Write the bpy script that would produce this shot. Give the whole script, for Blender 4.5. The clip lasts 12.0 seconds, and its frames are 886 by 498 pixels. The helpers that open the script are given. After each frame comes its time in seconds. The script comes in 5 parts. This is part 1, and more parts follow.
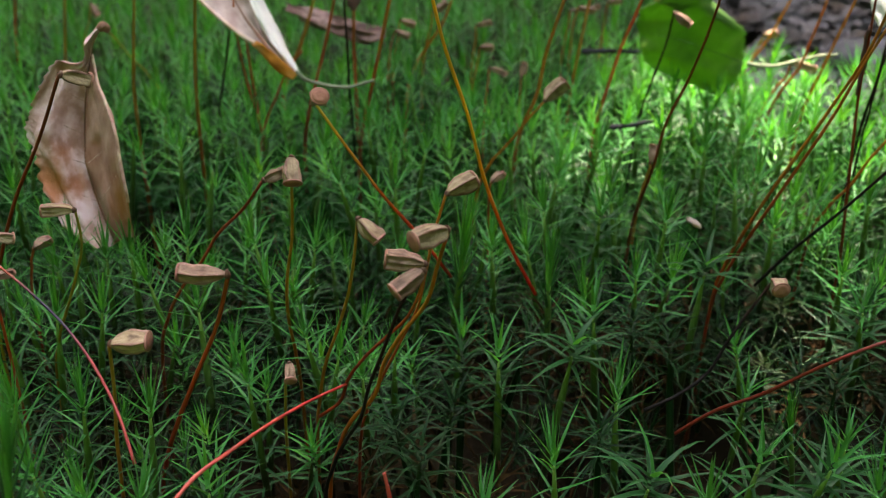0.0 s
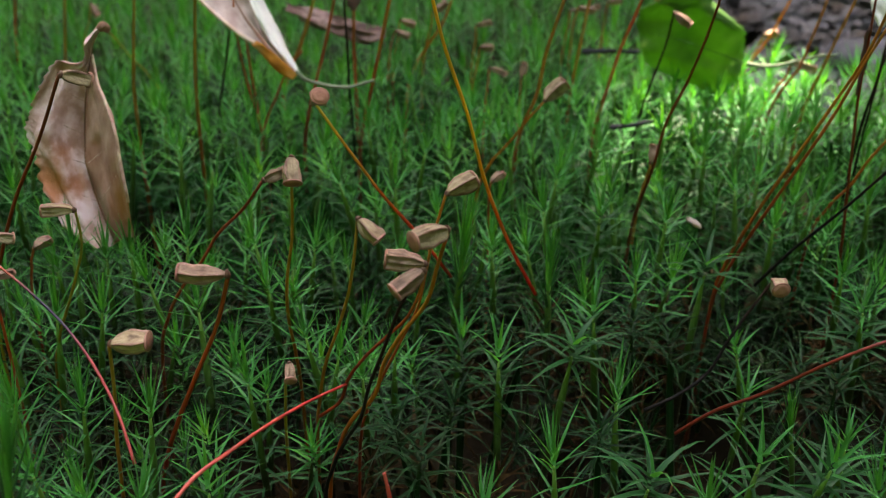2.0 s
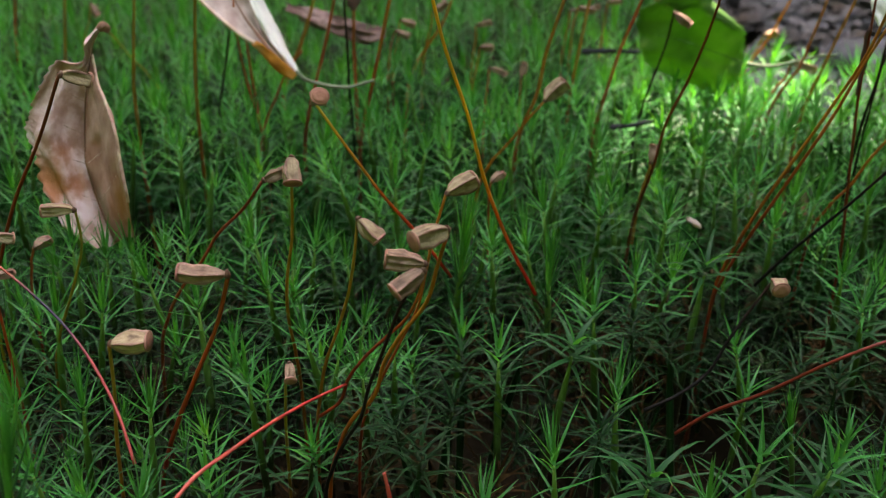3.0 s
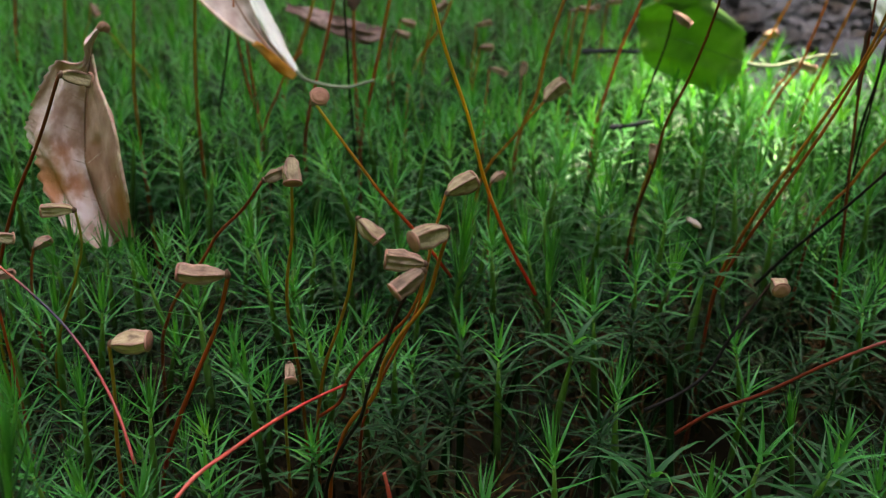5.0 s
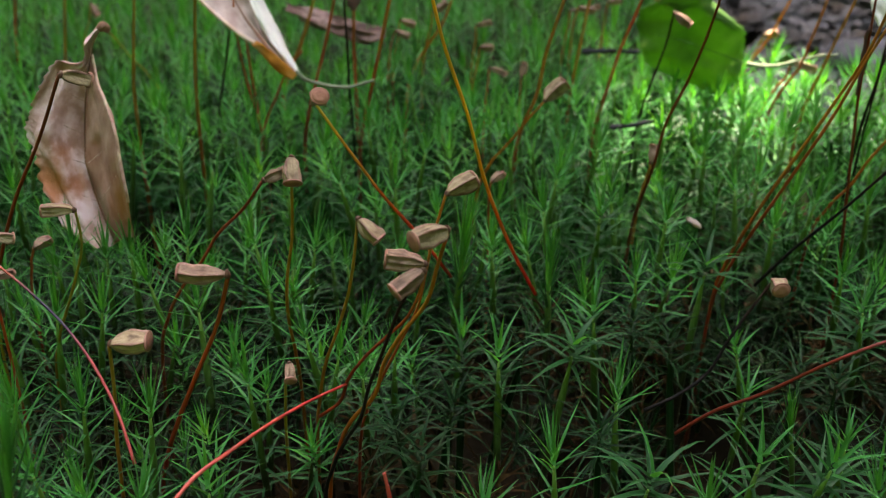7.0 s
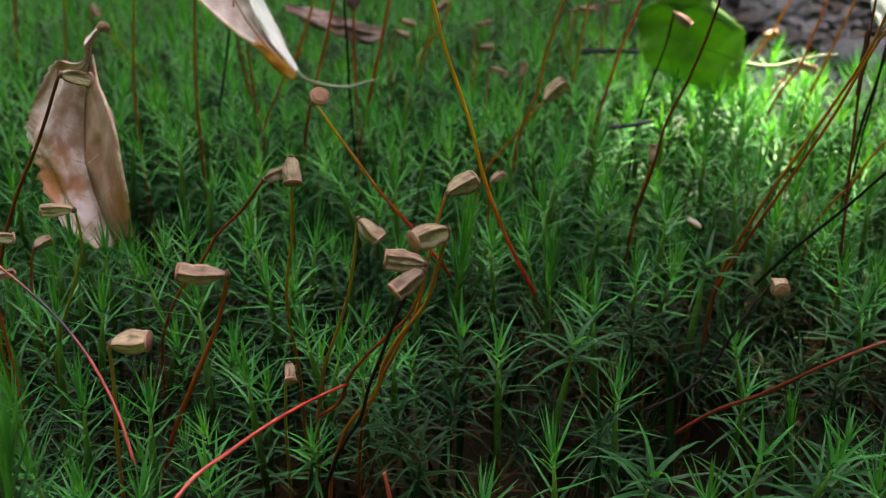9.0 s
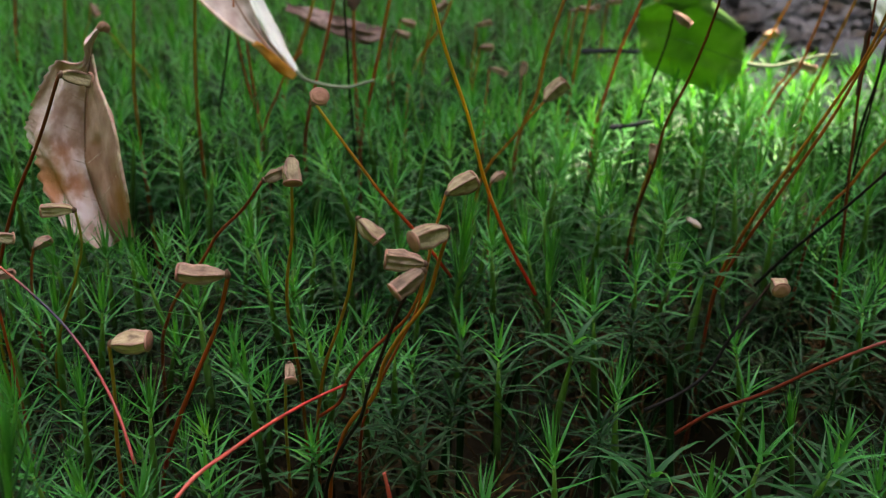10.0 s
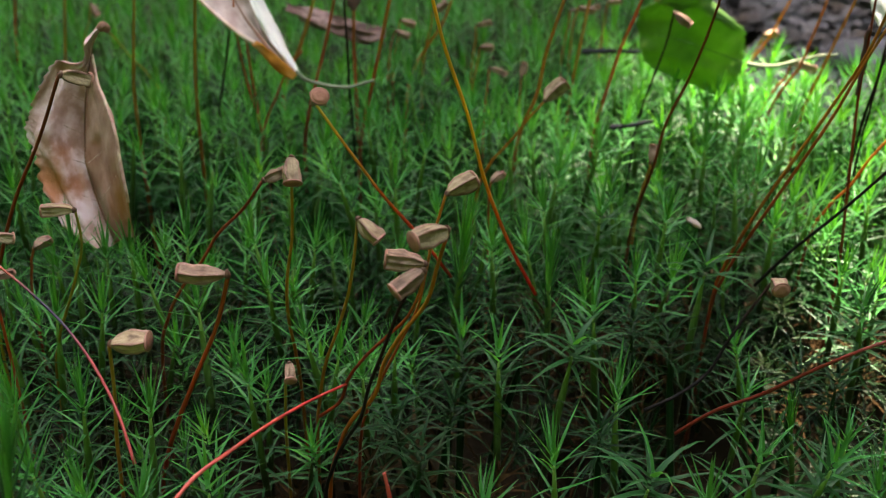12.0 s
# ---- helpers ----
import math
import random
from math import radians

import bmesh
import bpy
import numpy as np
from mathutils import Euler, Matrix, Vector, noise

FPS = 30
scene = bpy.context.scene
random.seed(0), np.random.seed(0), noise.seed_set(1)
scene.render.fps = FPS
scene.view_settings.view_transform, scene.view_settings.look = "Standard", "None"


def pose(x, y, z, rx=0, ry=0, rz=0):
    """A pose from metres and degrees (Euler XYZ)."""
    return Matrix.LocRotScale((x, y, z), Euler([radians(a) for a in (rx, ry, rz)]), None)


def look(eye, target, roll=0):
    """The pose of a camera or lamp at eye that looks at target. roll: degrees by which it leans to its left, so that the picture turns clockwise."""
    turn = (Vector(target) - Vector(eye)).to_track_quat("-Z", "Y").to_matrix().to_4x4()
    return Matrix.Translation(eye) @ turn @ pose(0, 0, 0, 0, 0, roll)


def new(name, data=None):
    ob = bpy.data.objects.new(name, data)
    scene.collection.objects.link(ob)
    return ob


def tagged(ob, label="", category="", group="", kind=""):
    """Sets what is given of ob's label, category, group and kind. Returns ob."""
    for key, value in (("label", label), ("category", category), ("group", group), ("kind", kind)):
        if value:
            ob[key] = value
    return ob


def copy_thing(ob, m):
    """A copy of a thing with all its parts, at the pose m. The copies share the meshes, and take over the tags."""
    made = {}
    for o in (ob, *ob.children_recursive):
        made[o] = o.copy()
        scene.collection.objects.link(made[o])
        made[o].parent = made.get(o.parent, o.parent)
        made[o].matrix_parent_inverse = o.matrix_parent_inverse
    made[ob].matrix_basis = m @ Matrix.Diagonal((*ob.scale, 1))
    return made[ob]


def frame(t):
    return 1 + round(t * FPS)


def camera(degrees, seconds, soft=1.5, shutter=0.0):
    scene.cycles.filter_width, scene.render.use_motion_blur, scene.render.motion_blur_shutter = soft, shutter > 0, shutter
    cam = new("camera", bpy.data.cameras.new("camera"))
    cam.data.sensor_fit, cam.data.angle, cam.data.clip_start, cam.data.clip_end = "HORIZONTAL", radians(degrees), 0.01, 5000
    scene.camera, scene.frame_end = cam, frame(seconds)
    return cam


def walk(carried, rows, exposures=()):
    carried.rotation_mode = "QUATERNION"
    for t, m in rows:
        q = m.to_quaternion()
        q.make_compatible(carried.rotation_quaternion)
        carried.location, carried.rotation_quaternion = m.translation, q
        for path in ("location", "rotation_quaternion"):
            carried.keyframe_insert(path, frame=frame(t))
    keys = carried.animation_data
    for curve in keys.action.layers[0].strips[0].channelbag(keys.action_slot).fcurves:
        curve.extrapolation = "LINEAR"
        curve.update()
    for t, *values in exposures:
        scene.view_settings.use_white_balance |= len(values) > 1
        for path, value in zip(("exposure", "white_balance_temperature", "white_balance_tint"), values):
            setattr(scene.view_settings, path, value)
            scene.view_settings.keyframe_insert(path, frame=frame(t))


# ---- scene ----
cam = camera(45, 12.0, soft=1.1)
EYE_POSE = pose(0, 0, 0.137, 60, 0, 0)  # a hand's height over the moss, tilted 30 degrees down
walk(cam, [(0.0, EYE_POSE), (12.0, EYE_POSE)], exposures=[(0.0, 3.62, 7900, 12.6), (12.0, 3.62, 7900, 12.6)])
cam.data.dof.use_dof = True
cam.data.dof.focus_distance = 0.150
cam.data.dof.aperture_fstop = 35

# ---- light ----
SUN = Vector((0.15, 0.42, 0.90)).normalized()
world = bpy.data.worlds.new("sky")
scene.world = world
world.use_nodes = True
nt = world.node_tree
sky = nt.nodes.new("ShaderNodeTexSky")
sky.sky_type, sky.sun_disc = "NISHITA", False
sky.sun_elevation = math.asin(SUN.z)
sky.sun_rotation = math.atan2(SUN.x, SUN.y)
sky.air_density, sky.dust_density = 1.0, 2.0
nt.links.new(sky.outputs[0], nt.nodes["Background"].inputs[0])
nt.nodes["Background"].inputs[1].default_value = 0.12
sun = new("sun", bpy.data.lights.new("sun", "SUN"))
sun.data.energy, sun.data.angle, sun.data.color = 3.25, radians(0.53), (1.0, 0.95, 0.86)
sun.matrix_world = look(SUN * 5, (0, 0, 0))


# ---- materials ----
def material(name, stops, scale=300.0, rough=0.5, spec=0.4, through_light=0.0, bump=0.3, fine=1500.0, along=None,
             detail=4.0, vary=0.15, through_tint=None, stretch=(1, 1, 1), axis=2, worn=0.0, stain=None, margin=0.0):
    """Procedural surface: a ramp of colours over two scales of noise, varied from piece to piece."""
    m = bpy.data.materials.new(name)
    m.use_nodes = True
    n, lk = m.node_tree.nodes, m.node_tree.links
    b = n["Principled BSDF"]
    tc = n.new("ShaderNodeTexCoord")
    mp = n.new("ShaderNodeMapping")
    mp.inputs["Scale"].default_value = stretch
    lk.new(tc.outputs["Object"], mp.inputs[0])
    big = n.new("ShaderNodeTexNoise")
    big.inputs["Scale"].default_value, big.inputs["Detail"].default_value = scale, detail
    lk.new(mp.outputs[0], big.inputs[0])
    ramp = n.new("ShaderNodeValToRGB")
    el = ramp.color_ramp.elements
    while len(el) < len(stops):
        el.new(0.5)
    for e, (p, c) in zip(el, stops):
        e.position, e.color = p, (*c, 1)
    if along:
        sep = n.new("ShaderNodeSeparateXYZ")
        lk.new(tc.outputs["Generated"], sep.inputs[0])
        mix = n.new("ShaderNodeMath")
        mix.operation = "MULTIPLY_ADD"
        lk.new(big.outputs[0], mix.inputs[0])
        mix.inputs[1].default_value = along
        off = n.new("ShaderNodeMath")
        off.operation = "SUBTRACT"
        lk.new(sep.outputs[axis], off.inputs[0])
        off.inputs[1].default_value = along * 0.5
        lk.new(off.outputs[0], mix.inputs[2])
        lk.new(mix.outputs[0], ramp.inputs[0])
    else:
        lk.new(big.outputs[0], ramp.inputs[0])
    colour = ramp.outputs[0]
    if stain:   # a blotch with a ragged border: its place, its reach and its colour
        gap = n.new("ShaderNodeVectorMath")
        gap.operation = "DISTANCE"
        lk.new(tc.outputs["Object"], gap.inputs[0])
        gap.inputs[1].default_value = stain[0]
        ragged = n.new("ShaderNodeMath")
        ragged.operation = "MULTIPLY_ADD"
        lk.new(big.outputs[0], ragged.inputs[0])
        ragged.inputs[1].default_value = stain[1] * 1.2
        lk.new(gap.outputs["Value"], ragged.inputs[2])
        fade = n.new("ShaderNodeMapRange")
        fade.inputs[1].default_value, fade.inputs[2].default_value = stain[1] * 0.9, stain[1] * 1.5
        fade.inputs[3].default_value, fade.inputs[4].default_value = 0.85, 0.0
        lk.new(ragged.outputs[0], fade.inputs[0])
        blot = n.new("ShaderNodeMixRGB")
        lk.new(fade.outputs[0], blot.inputs[0])
        lk.new(colour, blot.inputs[1])
        blot.inputs[2].default_value = (*stain[2], 1)
        colour = blot.outputs[0]
    if margin:  # moss leaves: thin paler margins and a brownish bristle at the tip
        uv = n.new("ShaderNodeUVMap")
        cross = n.new("ShaderNodeSeparateXYZ")
        lk.new(uv.outputs[0], cross.inputs[0])
        for out, low, high, most, tint in ((0, 0.65, 1.0, margin, (0.14, 0.36, 0.13)), (1, 0.86, 1.0, margin * 1.6, (0.30, 0.21, 0.10))):
            reach = n.new("ShaderNodeMapRange")
            reach.inputs[1].default_value, reach.inputs[2].default_value = low, high
            reach.inputs[3].default_value, reach.inputs[4].default_value = 0.0, most
            lk.new(cross.outputs[out], reach.inputs[0])
            pale = n.new("ShaderNodeMixRGB")
            lk.new(reach.outputs[0], pale.inputs[0])
            lk.new(colour, pale.inputs[1])
            pale.inputs[2].default_value = (*tint, 1)
            colour = pale.outputs[0]
    info, geo = n.new("ShaderNodeObjectInfo"), n.new("ShaderNodeNewGeometry")
    add = n.new("ShaderNodeMath")
    add.operation = "ADD"
    lk.new(info.outputs["Random"], add.inputs[0])
    lk.new(geo.outputs["Random Per Island"], add.inputs[1])
    rng = n.new("ShaderNodeMapRange")
    rng.inputs[1].default_value, rng.inputs[2].default_value = 0.3, 1.7
    rng.inputs[3].default_value, rng.inputs[4].default_value = 1 - vary, 1 + vary
    lk.new(add.outputs[0], rng.inputs[0])
    hsv = n.new("ShaderNodeHueSaturation")
    lk.new(colour, hsv.inputs["Color"])
    lk.new(rng.outputs[0], hsv.inputs["Value"])
    if worn:    # sides bleached pale, ridges stained
        edge = n.new("ShaderNodeMapRange")
        edge.inputs[1].default_value, edge.inputs[2].default_value = 0.45, 0.56
        edge.inputs[3].default_value, edge.inputs[4].default_value = 1 + worn * 0.6, 1 - worn
        lk.new(geo.outputs["Pointiness"], edge.inputs[0])
        both = n.new("ShaderNodeMath")
        both.operation = "MULTIPLY"
        lk.new(rng.outputs[0], both.inputs[0])
        lk.new(edge.outputs[0], both.inputs[1])
        lk.new(both.outputs[0], hsv.inputs["Value"])
    lk.new(hsv.outputs[0], b.inputs["Base Color"])
    b.inputs["Roughness"].default_value = rough
    b.inputs["Specular IOR Level"].default_value = spec
    small = n.new("ShaderNodeTexNoise")
    small.inputs["Scale"].default_value, small.inputs["Detail"].default_value = fine, 2.0
    lk.new(mp.outputs[0], small.inputs[0])
    rr = n.new("ShaderNodeMapRange")
    rr.inputs[3].default_value, rr.inputs[4].default_value = rough - 0.1, min(1, rough + 0.15)
    lk.new(small.outputs[0], rr.inputs[0])
    lk.new(rr.outputs[0], b.inputs["Roughness"])
    bp = n.new("ShaderNodeBump")
    bp.inputs["Strength"].default_value, bp.inputs["Distance"].default_value = bump, 0.0002
    lk.new(small.outputs[0], bp.inputs["Height"])
    lk.new(bp.outputs[0], b.inputs["Normal"])
    if through_light:
        tr = n.new("ShaderNodeBsdfTranslucent")
        tint = n.new("ShaderNodeMixRGB")
        tint.blend_type = "MULTIPLY"
        tint.inputs[0].default_value = 1.0
        lk.new(hsv.outputs[0], tint.inputs[1])
        tint.inputs[2].default_value = (*(through_tint or (1, 1, 1)), 1)
        lk.new(tint.outputs[0], tr.inputs[0])
        mx = n.new("ShaderNodeMixShader")
        mx.inputs[0].default_value = through_light
        lk.new(b.outputs[0], mx.inputs[1])
        lk.new(tr.outputs[0], mx.inputs[2])
        lk.new(mx.outputs[0], n["Material Output"].inputs[0])
    return m


moss_green = material("moss_green", [(0.25, (0.025, 0.130, 0.034)), (0.55, (0.048, 0.25, 0.058)), (0.78, (0.12, 0.34, 0.054))],
                      60, 0.32, 0.40, 0.38, 0.2, 3000, vary=0.3, through_tint=(1.6, 1.6, 0.42), margin=0.28)
# lower leaves: an older green, darkened to include the shade inside the cushion
moss_lower_shaded = material("moss_lower_shaded", [(0.25, (0.010, 0.047, 0.016)), (0.55, (0.019, 0.086, 0.025)), (0.8, (0.046, 0.128, 0.027))],
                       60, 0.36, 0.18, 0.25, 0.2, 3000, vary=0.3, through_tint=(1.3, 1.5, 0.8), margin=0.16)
# old leaves, darkened further so the colour carries the shade of the hollow
moss_old_shaded = material("moss_old_shaded", [(0.25, (0.004, 0.017, 0.006)), (0.50, (0.008, 0.030, 0.010)), (0.66, (0.021, 0.031, 0.010)), (0.78, (0.048, 0.030, 0.013))],
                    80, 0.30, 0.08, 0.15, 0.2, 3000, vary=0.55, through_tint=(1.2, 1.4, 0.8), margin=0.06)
# matte, darker copy of the green, with the shade below the shoots painted in
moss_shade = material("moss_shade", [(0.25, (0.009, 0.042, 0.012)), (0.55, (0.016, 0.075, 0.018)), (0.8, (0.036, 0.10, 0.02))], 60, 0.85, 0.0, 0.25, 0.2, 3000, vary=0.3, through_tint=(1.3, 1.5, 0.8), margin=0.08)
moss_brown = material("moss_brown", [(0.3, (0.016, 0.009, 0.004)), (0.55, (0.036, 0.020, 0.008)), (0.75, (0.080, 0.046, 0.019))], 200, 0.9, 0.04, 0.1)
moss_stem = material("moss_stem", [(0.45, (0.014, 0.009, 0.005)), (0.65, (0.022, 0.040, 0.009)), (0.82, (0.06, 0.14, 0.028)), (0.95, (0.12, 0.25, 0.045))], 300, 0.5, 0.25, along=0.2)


def seta(name, low, mid, high, rough=0.3, at=(0.52, 0.73, 0.96)):
    return material(name, [(at[0], low), (at[1], mid), (at[2], high)], 500, rough, 0.4 if rough < 0.4 else 0.06, 0.25 if rough < 0.4 else 0.0, 0.25, 4000, along=0.25, vary=0.08, through_tint=(1.6, 1.2, 0.9))


st_dark = seta("seta_dark_red", (0.14, 0.026, 0.010), (0.22, 0.045, 0.013), (0.15, 0.03, 0.012))
st_red = seta("seta_red", (0.22, 0.03, 0.012), (0.40, 0.07, 0.018), (0.32, 0.08, 0.02))
st_olive = seta("seta_olive", (0.20, 0.10, 0.014), (0.26, 0.20, 0.025), (0.25, 0.22, 0.03))
st_gold = seta("seta_gold", (0.24, 0.07, 0.012), (0.32, 0.17, 0.022), (0.32, 0.21, 0.03))
st_amber = seta("seta_amber", (0.30, 0.07, 0.012), (0.42, 0.17, 0.02), (0.36, 0.14, 0.02))
st_amber_red = seta("seta_amber_red", (0.22, 0.030, 0.010), (0.36, 0.085, 0.015), (0.42, 0.17, 0.025))
st_yellow_red = seta("seta_yellow_red", (0.55, 0.028, 0.022), (0.64, 0.15, 0.020), (0.74, 0.48, 0.06), at=(0.08, 0.30, 0.56))
st_sunset = seta("seta_sunset", (0.55, 0.032, 0.022), (0.62, 0.14, 0.022), (0.70, 0.46, 0.08), at=(0.25, 0.55, 0.90))
st_pink = seta("seta_pink_red", (0.52, 0.05, 0.05), (0.58, 0.085, 0.07), (0.62, 0.13, 0.11), 0.16)
st_plum = material("seta_plum", [(0.55, (0.56, 0.10, 0.11)), (0.72, (0.075, 0.045, 0.095)), (0.84, (0.045, 0.036, 0.075)), (0.95, (0.45, 0.10, 0.07))],
                   500, 0.16, 0.4, 0.25, 0.25, 4000, along=0.12, vary=0.08, through_tint=(1.6, 1.2, 0.9))
st_crimson = seta("seta_crimson", (0.16, 0.02, 0.012), (0.22, 0.03, 0.02), (0.35, 0.08, 0.08))
st_black = seta("seta_black", (0.010, 0.008, 0.008), (0.016, 0.011, 0.010), (0.03, 0.015, 0.012), 0.5)
cap_tan = material("capsule_tan", [(0.30, (0.13, 0.080, 0.045)), (0.47, (0.31, 0.225, 0.135)), (0.70, (0.46, 0.37, 0.235))],
                   520, 0.6, 0.3, 0.0, 0.7, 2500, vary=0.25, stretch=(1, 1, 0.85), detail=8.0, worn=0.35)
cap_brown = material("capsule_brown", [(0.30, (0.085, 0.045, 0.030)), (0.47, (0.20, 0.122, 0.083)), (0.70, (0.31, 0.215, 0.145))],
                     520, 0.6, 0.3, 0.0, 0.7, 2500, vary=0.2, stretch=(1, 1, 0.85), detail=8.0, worn=0.35)
cap_dark = material("capsule_dark", [(0.3, (0.06, 0.025, 0.025)), (0.6, (0.13, 0.06, 0.055)), (0.8, (0.2, 0.1, 0.08))], 450, 0.6, 0.3)
cap_neck = material("capsule_neck", [(0.3, (0.07, 0.03, 0.02)), (0.7, (0.16, 0.08, 0.05))], 600, 0.6, 0.3)
mouth_pink = material("capsule_mouth", [(0.3, (0.26, 0.11, 0.078)), (0.6, (0.36, 0.165, 0.115)), (0.8, (0.44, 0.24, 0.165))], 500, 0.65, 0.25, 0.0, 0.4)
fold_pink = material("capsule_fold", [(0.35, (0.17, 0.085, 0.06)), (0.65, (0.34, 0.20, 0.15))], 700, 0.55, 0.3, 0.0, 0.5, 2500)
rim_pink = material("capsule_rim", [(0.35, (0.22, 0.085, 0.062)), (0.65, (0.40, 0.20, 0.15))], 700, 0.55, 0.3)
leaf_dry = material("dry_leaf_buff", [(0.28, (0.50, 0.29, 0.25)), (0.42, (0.60, 0.35, 0.31)), (0.53, (0.76, 0.52, 0.51)), (0.68, (0.90, 0.70, 0.73))], 300, 0.6, 0.3, 0.12, 0.9, 1400, vary=0.04, detail=9.0,
                    stain=((-0.067, 0.1616, 0.0565), 0.0085, (0.46, 0.16, 0.045)))
leaf_inner = material("dry_leaf_inner", [(0.30, (0.22, 0.085, 0.058)), (0.45, (0.43, 0.22, 0.17)), (0.58, (0.55, 0.33, 0.27)), (0.72, (0.66, 0.44, 0.39))], 260, 0.6, 0.3, 0.12, 0.9, 1400, vary=0.04, detail=9.0,
                      stretch=(1, 1, 0.4), stain=((-0.0532, 0.1593, 0.0528), 0.0075, (0.36, 0.15, 0.04)))
leaf_edge = material("dry_leaf_edge", [(0.3, (0.34, 0.16, 0.12)), (0.55, (0.58, 0.36, 0.30)), (0.75, (0.85, 0.72, 0.58))], 500, 0.6, 0.3, 0.0, 0.8)
leaf_brown = material("dry_leaf_brown", [(0.35, (0.05, 0.02, 0.015)), (0.5, (0.17, 0.09, 0.075)), (0.65, (0.36, 0.22, 0.20))], 220, 0.6, 0.3, 0.15, 0.7, 1200)
leaf_pink = material("dry_leaf_pinkish", [(0.3, (0.36, 0.22, 0.19)), (0.5, (0.56, 0.42, 0.39)), (0.7, (0.72, 0.58, 0.55))], 190, 0.6, 0.3, 0.15, 0.7, 1200)
leaf_rim = material("dry_leaf_rim", [(0.3, (0.62, 0.40, 0.31)), (0.7, (0.84, 0.66, 0.56))], 300, 0.6, 0.3, 0.1, 0.5)
leaf_orange = material("dry_leaf_orange", [(0.3, (0.42, 0.13, 0.02)), (0.55, (0.66, 0.26, 0.04)), (0.75, (0.50, 0.24, 0.09))], 200, 0.6, 0.3, 0.3, 0.5)
leaf_pale = material("dry_leaf_pale", [(0.3, (0.80, 0.76, 0.74)), (0.7, (0.90, 0.88, 0.86))], 200, 0.55, 0.3, 0.25, 0.5)
leaf_gold = material("leaf_yellowish", [(0.3, (0.30, 0.32, 0.10)), (0.7, (0.48, 0.48, 0.18))], 200, 0.55, 0.3, 0.4, 0.5)
leaf_vein = material("dry_leaf_vein", [(0.3, (0.16, 0.075, 0.05)), (0.7, (0.26, 0.13, 0.09))], 300, 0.6, 0.3)
leaf_stalk = material("leaf_stalk_pale", [(0.3, (0.16, 0.19, 0.12)), (0.7, (0.25, 0.28, 0.20))], 300, 0.6, 0.2)
leaf_live = material("fresh_leaf_green", [(0.3, (0.070, 0.17, 0.045)), (0.55, (0.11, 0.24, 0.06)), (0.75, (0.16, 0.30, 0.09))],
                     150, 0.5, 0.4, 0.30, 0.4, 1500, vary=0.06, through_tint=(1.4, 1.55, 0.95))
leaf_rib = material("fresh_leaf_rib", [(0.3, (0.05, 0.13, 0.03)), (0.7, (0.09, 0.20, 0.05))], 300, 0.5, 0.3)
tree_leaf = material("tree_leaf", [(0.3, (0.035, 0.10, 0.02)), (0.7, (0.06, 0.16, 0.03))], 20, 0.45, 0.4, 0.35, 0.2, 300, through_tint=(1.6, 1.8, 0.8))
bark = material("bark", [(0.3, (0.06, 0.045, 0.035)), (0.55, (0.14, 0.11, 0.085)), (0.8, (0.25, 0.22, 0.18))], 40, 0.85, 0.2, 0.0, 1.0, 300, stretch=(1, 1, 0.25))
twig_grey = material("twig_grey", [(0.3, (0.012, 0.012, 0.015)), (0.7, (0.04, 0.042, 0.05))], 300, 0.85, 0.05, 0.0, 0.8)
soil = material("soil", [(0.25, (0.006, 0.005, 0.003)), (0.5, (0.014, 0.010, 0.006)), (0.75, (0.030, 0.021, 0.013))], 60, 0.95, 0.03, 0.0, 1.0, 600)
litter_mat = material("leaf_litter", [(0.28, (0.045, 0.030, 0.022)), (0.48, (0.085, 0.076, 0.082)), (0.72, (0.23, 0.215, 0.23))], 60, 0.7, 0.25, 0.1, 0.6, 500, vary=0.6)
# surface of the added ring that screens the low sky
screen_mat = material("woods", [(0.3, (0.012, 0.02, 0.008)), (0.55, (0.03, 0.06, 0.015)), (0.8, (0.06, 0.11, 0.03))], 2.5, 0.9, 0.1, 0.0, 0.5, 20)
stone_mat = material("stone", [(0.3, (0.05, 0.048, 0.055)), (0.6, (0.11, 0.10, 0.115)), (0.85, (0.20, 0.19, 0.21))], 90, 0.75, 0.3, 0.0, 0.8, 700)


# ---- mesh helpers ----
def mesh_of(name, verts, faces, mat, smooth=True):
    me = bpy.data.meshes.new(name)
    me.from_pydata([tuple(v) for v in verts], [], faces)
    me.materials.append(mat)
    if smooth:
        me.polygons.foreach_set("use_smooth", [True] * len(me.polygons))
    me.update()
    return me


def part(name, me, parent=None, label=""):
    ob = new(name, me)
    ob.parent = parent
    return tagged(ob, label) if label else ob


def spline(points, count):
    """Smooth curve through a few guide points."""
    p = [Vector(q) for q in points]
    p = [p[0] * 2 - p[1]] + p + [p[-1] * 2 - p[-2]]
    out, spans = [], len(p) - 3
    for i in range(count + 1):
        s = min(i / count * spans, spans - 1e-6)
        k, t = int(s), s - int(s)
        a, b, c, d = p[k:k + 4]
        out.append(0.5 * (2 * b + (c - a) * t + (2 * a - 5 * b + 4 * c - d) * t * t + (3 * b - a - 3 * c + d) * t ** 3))
    return out


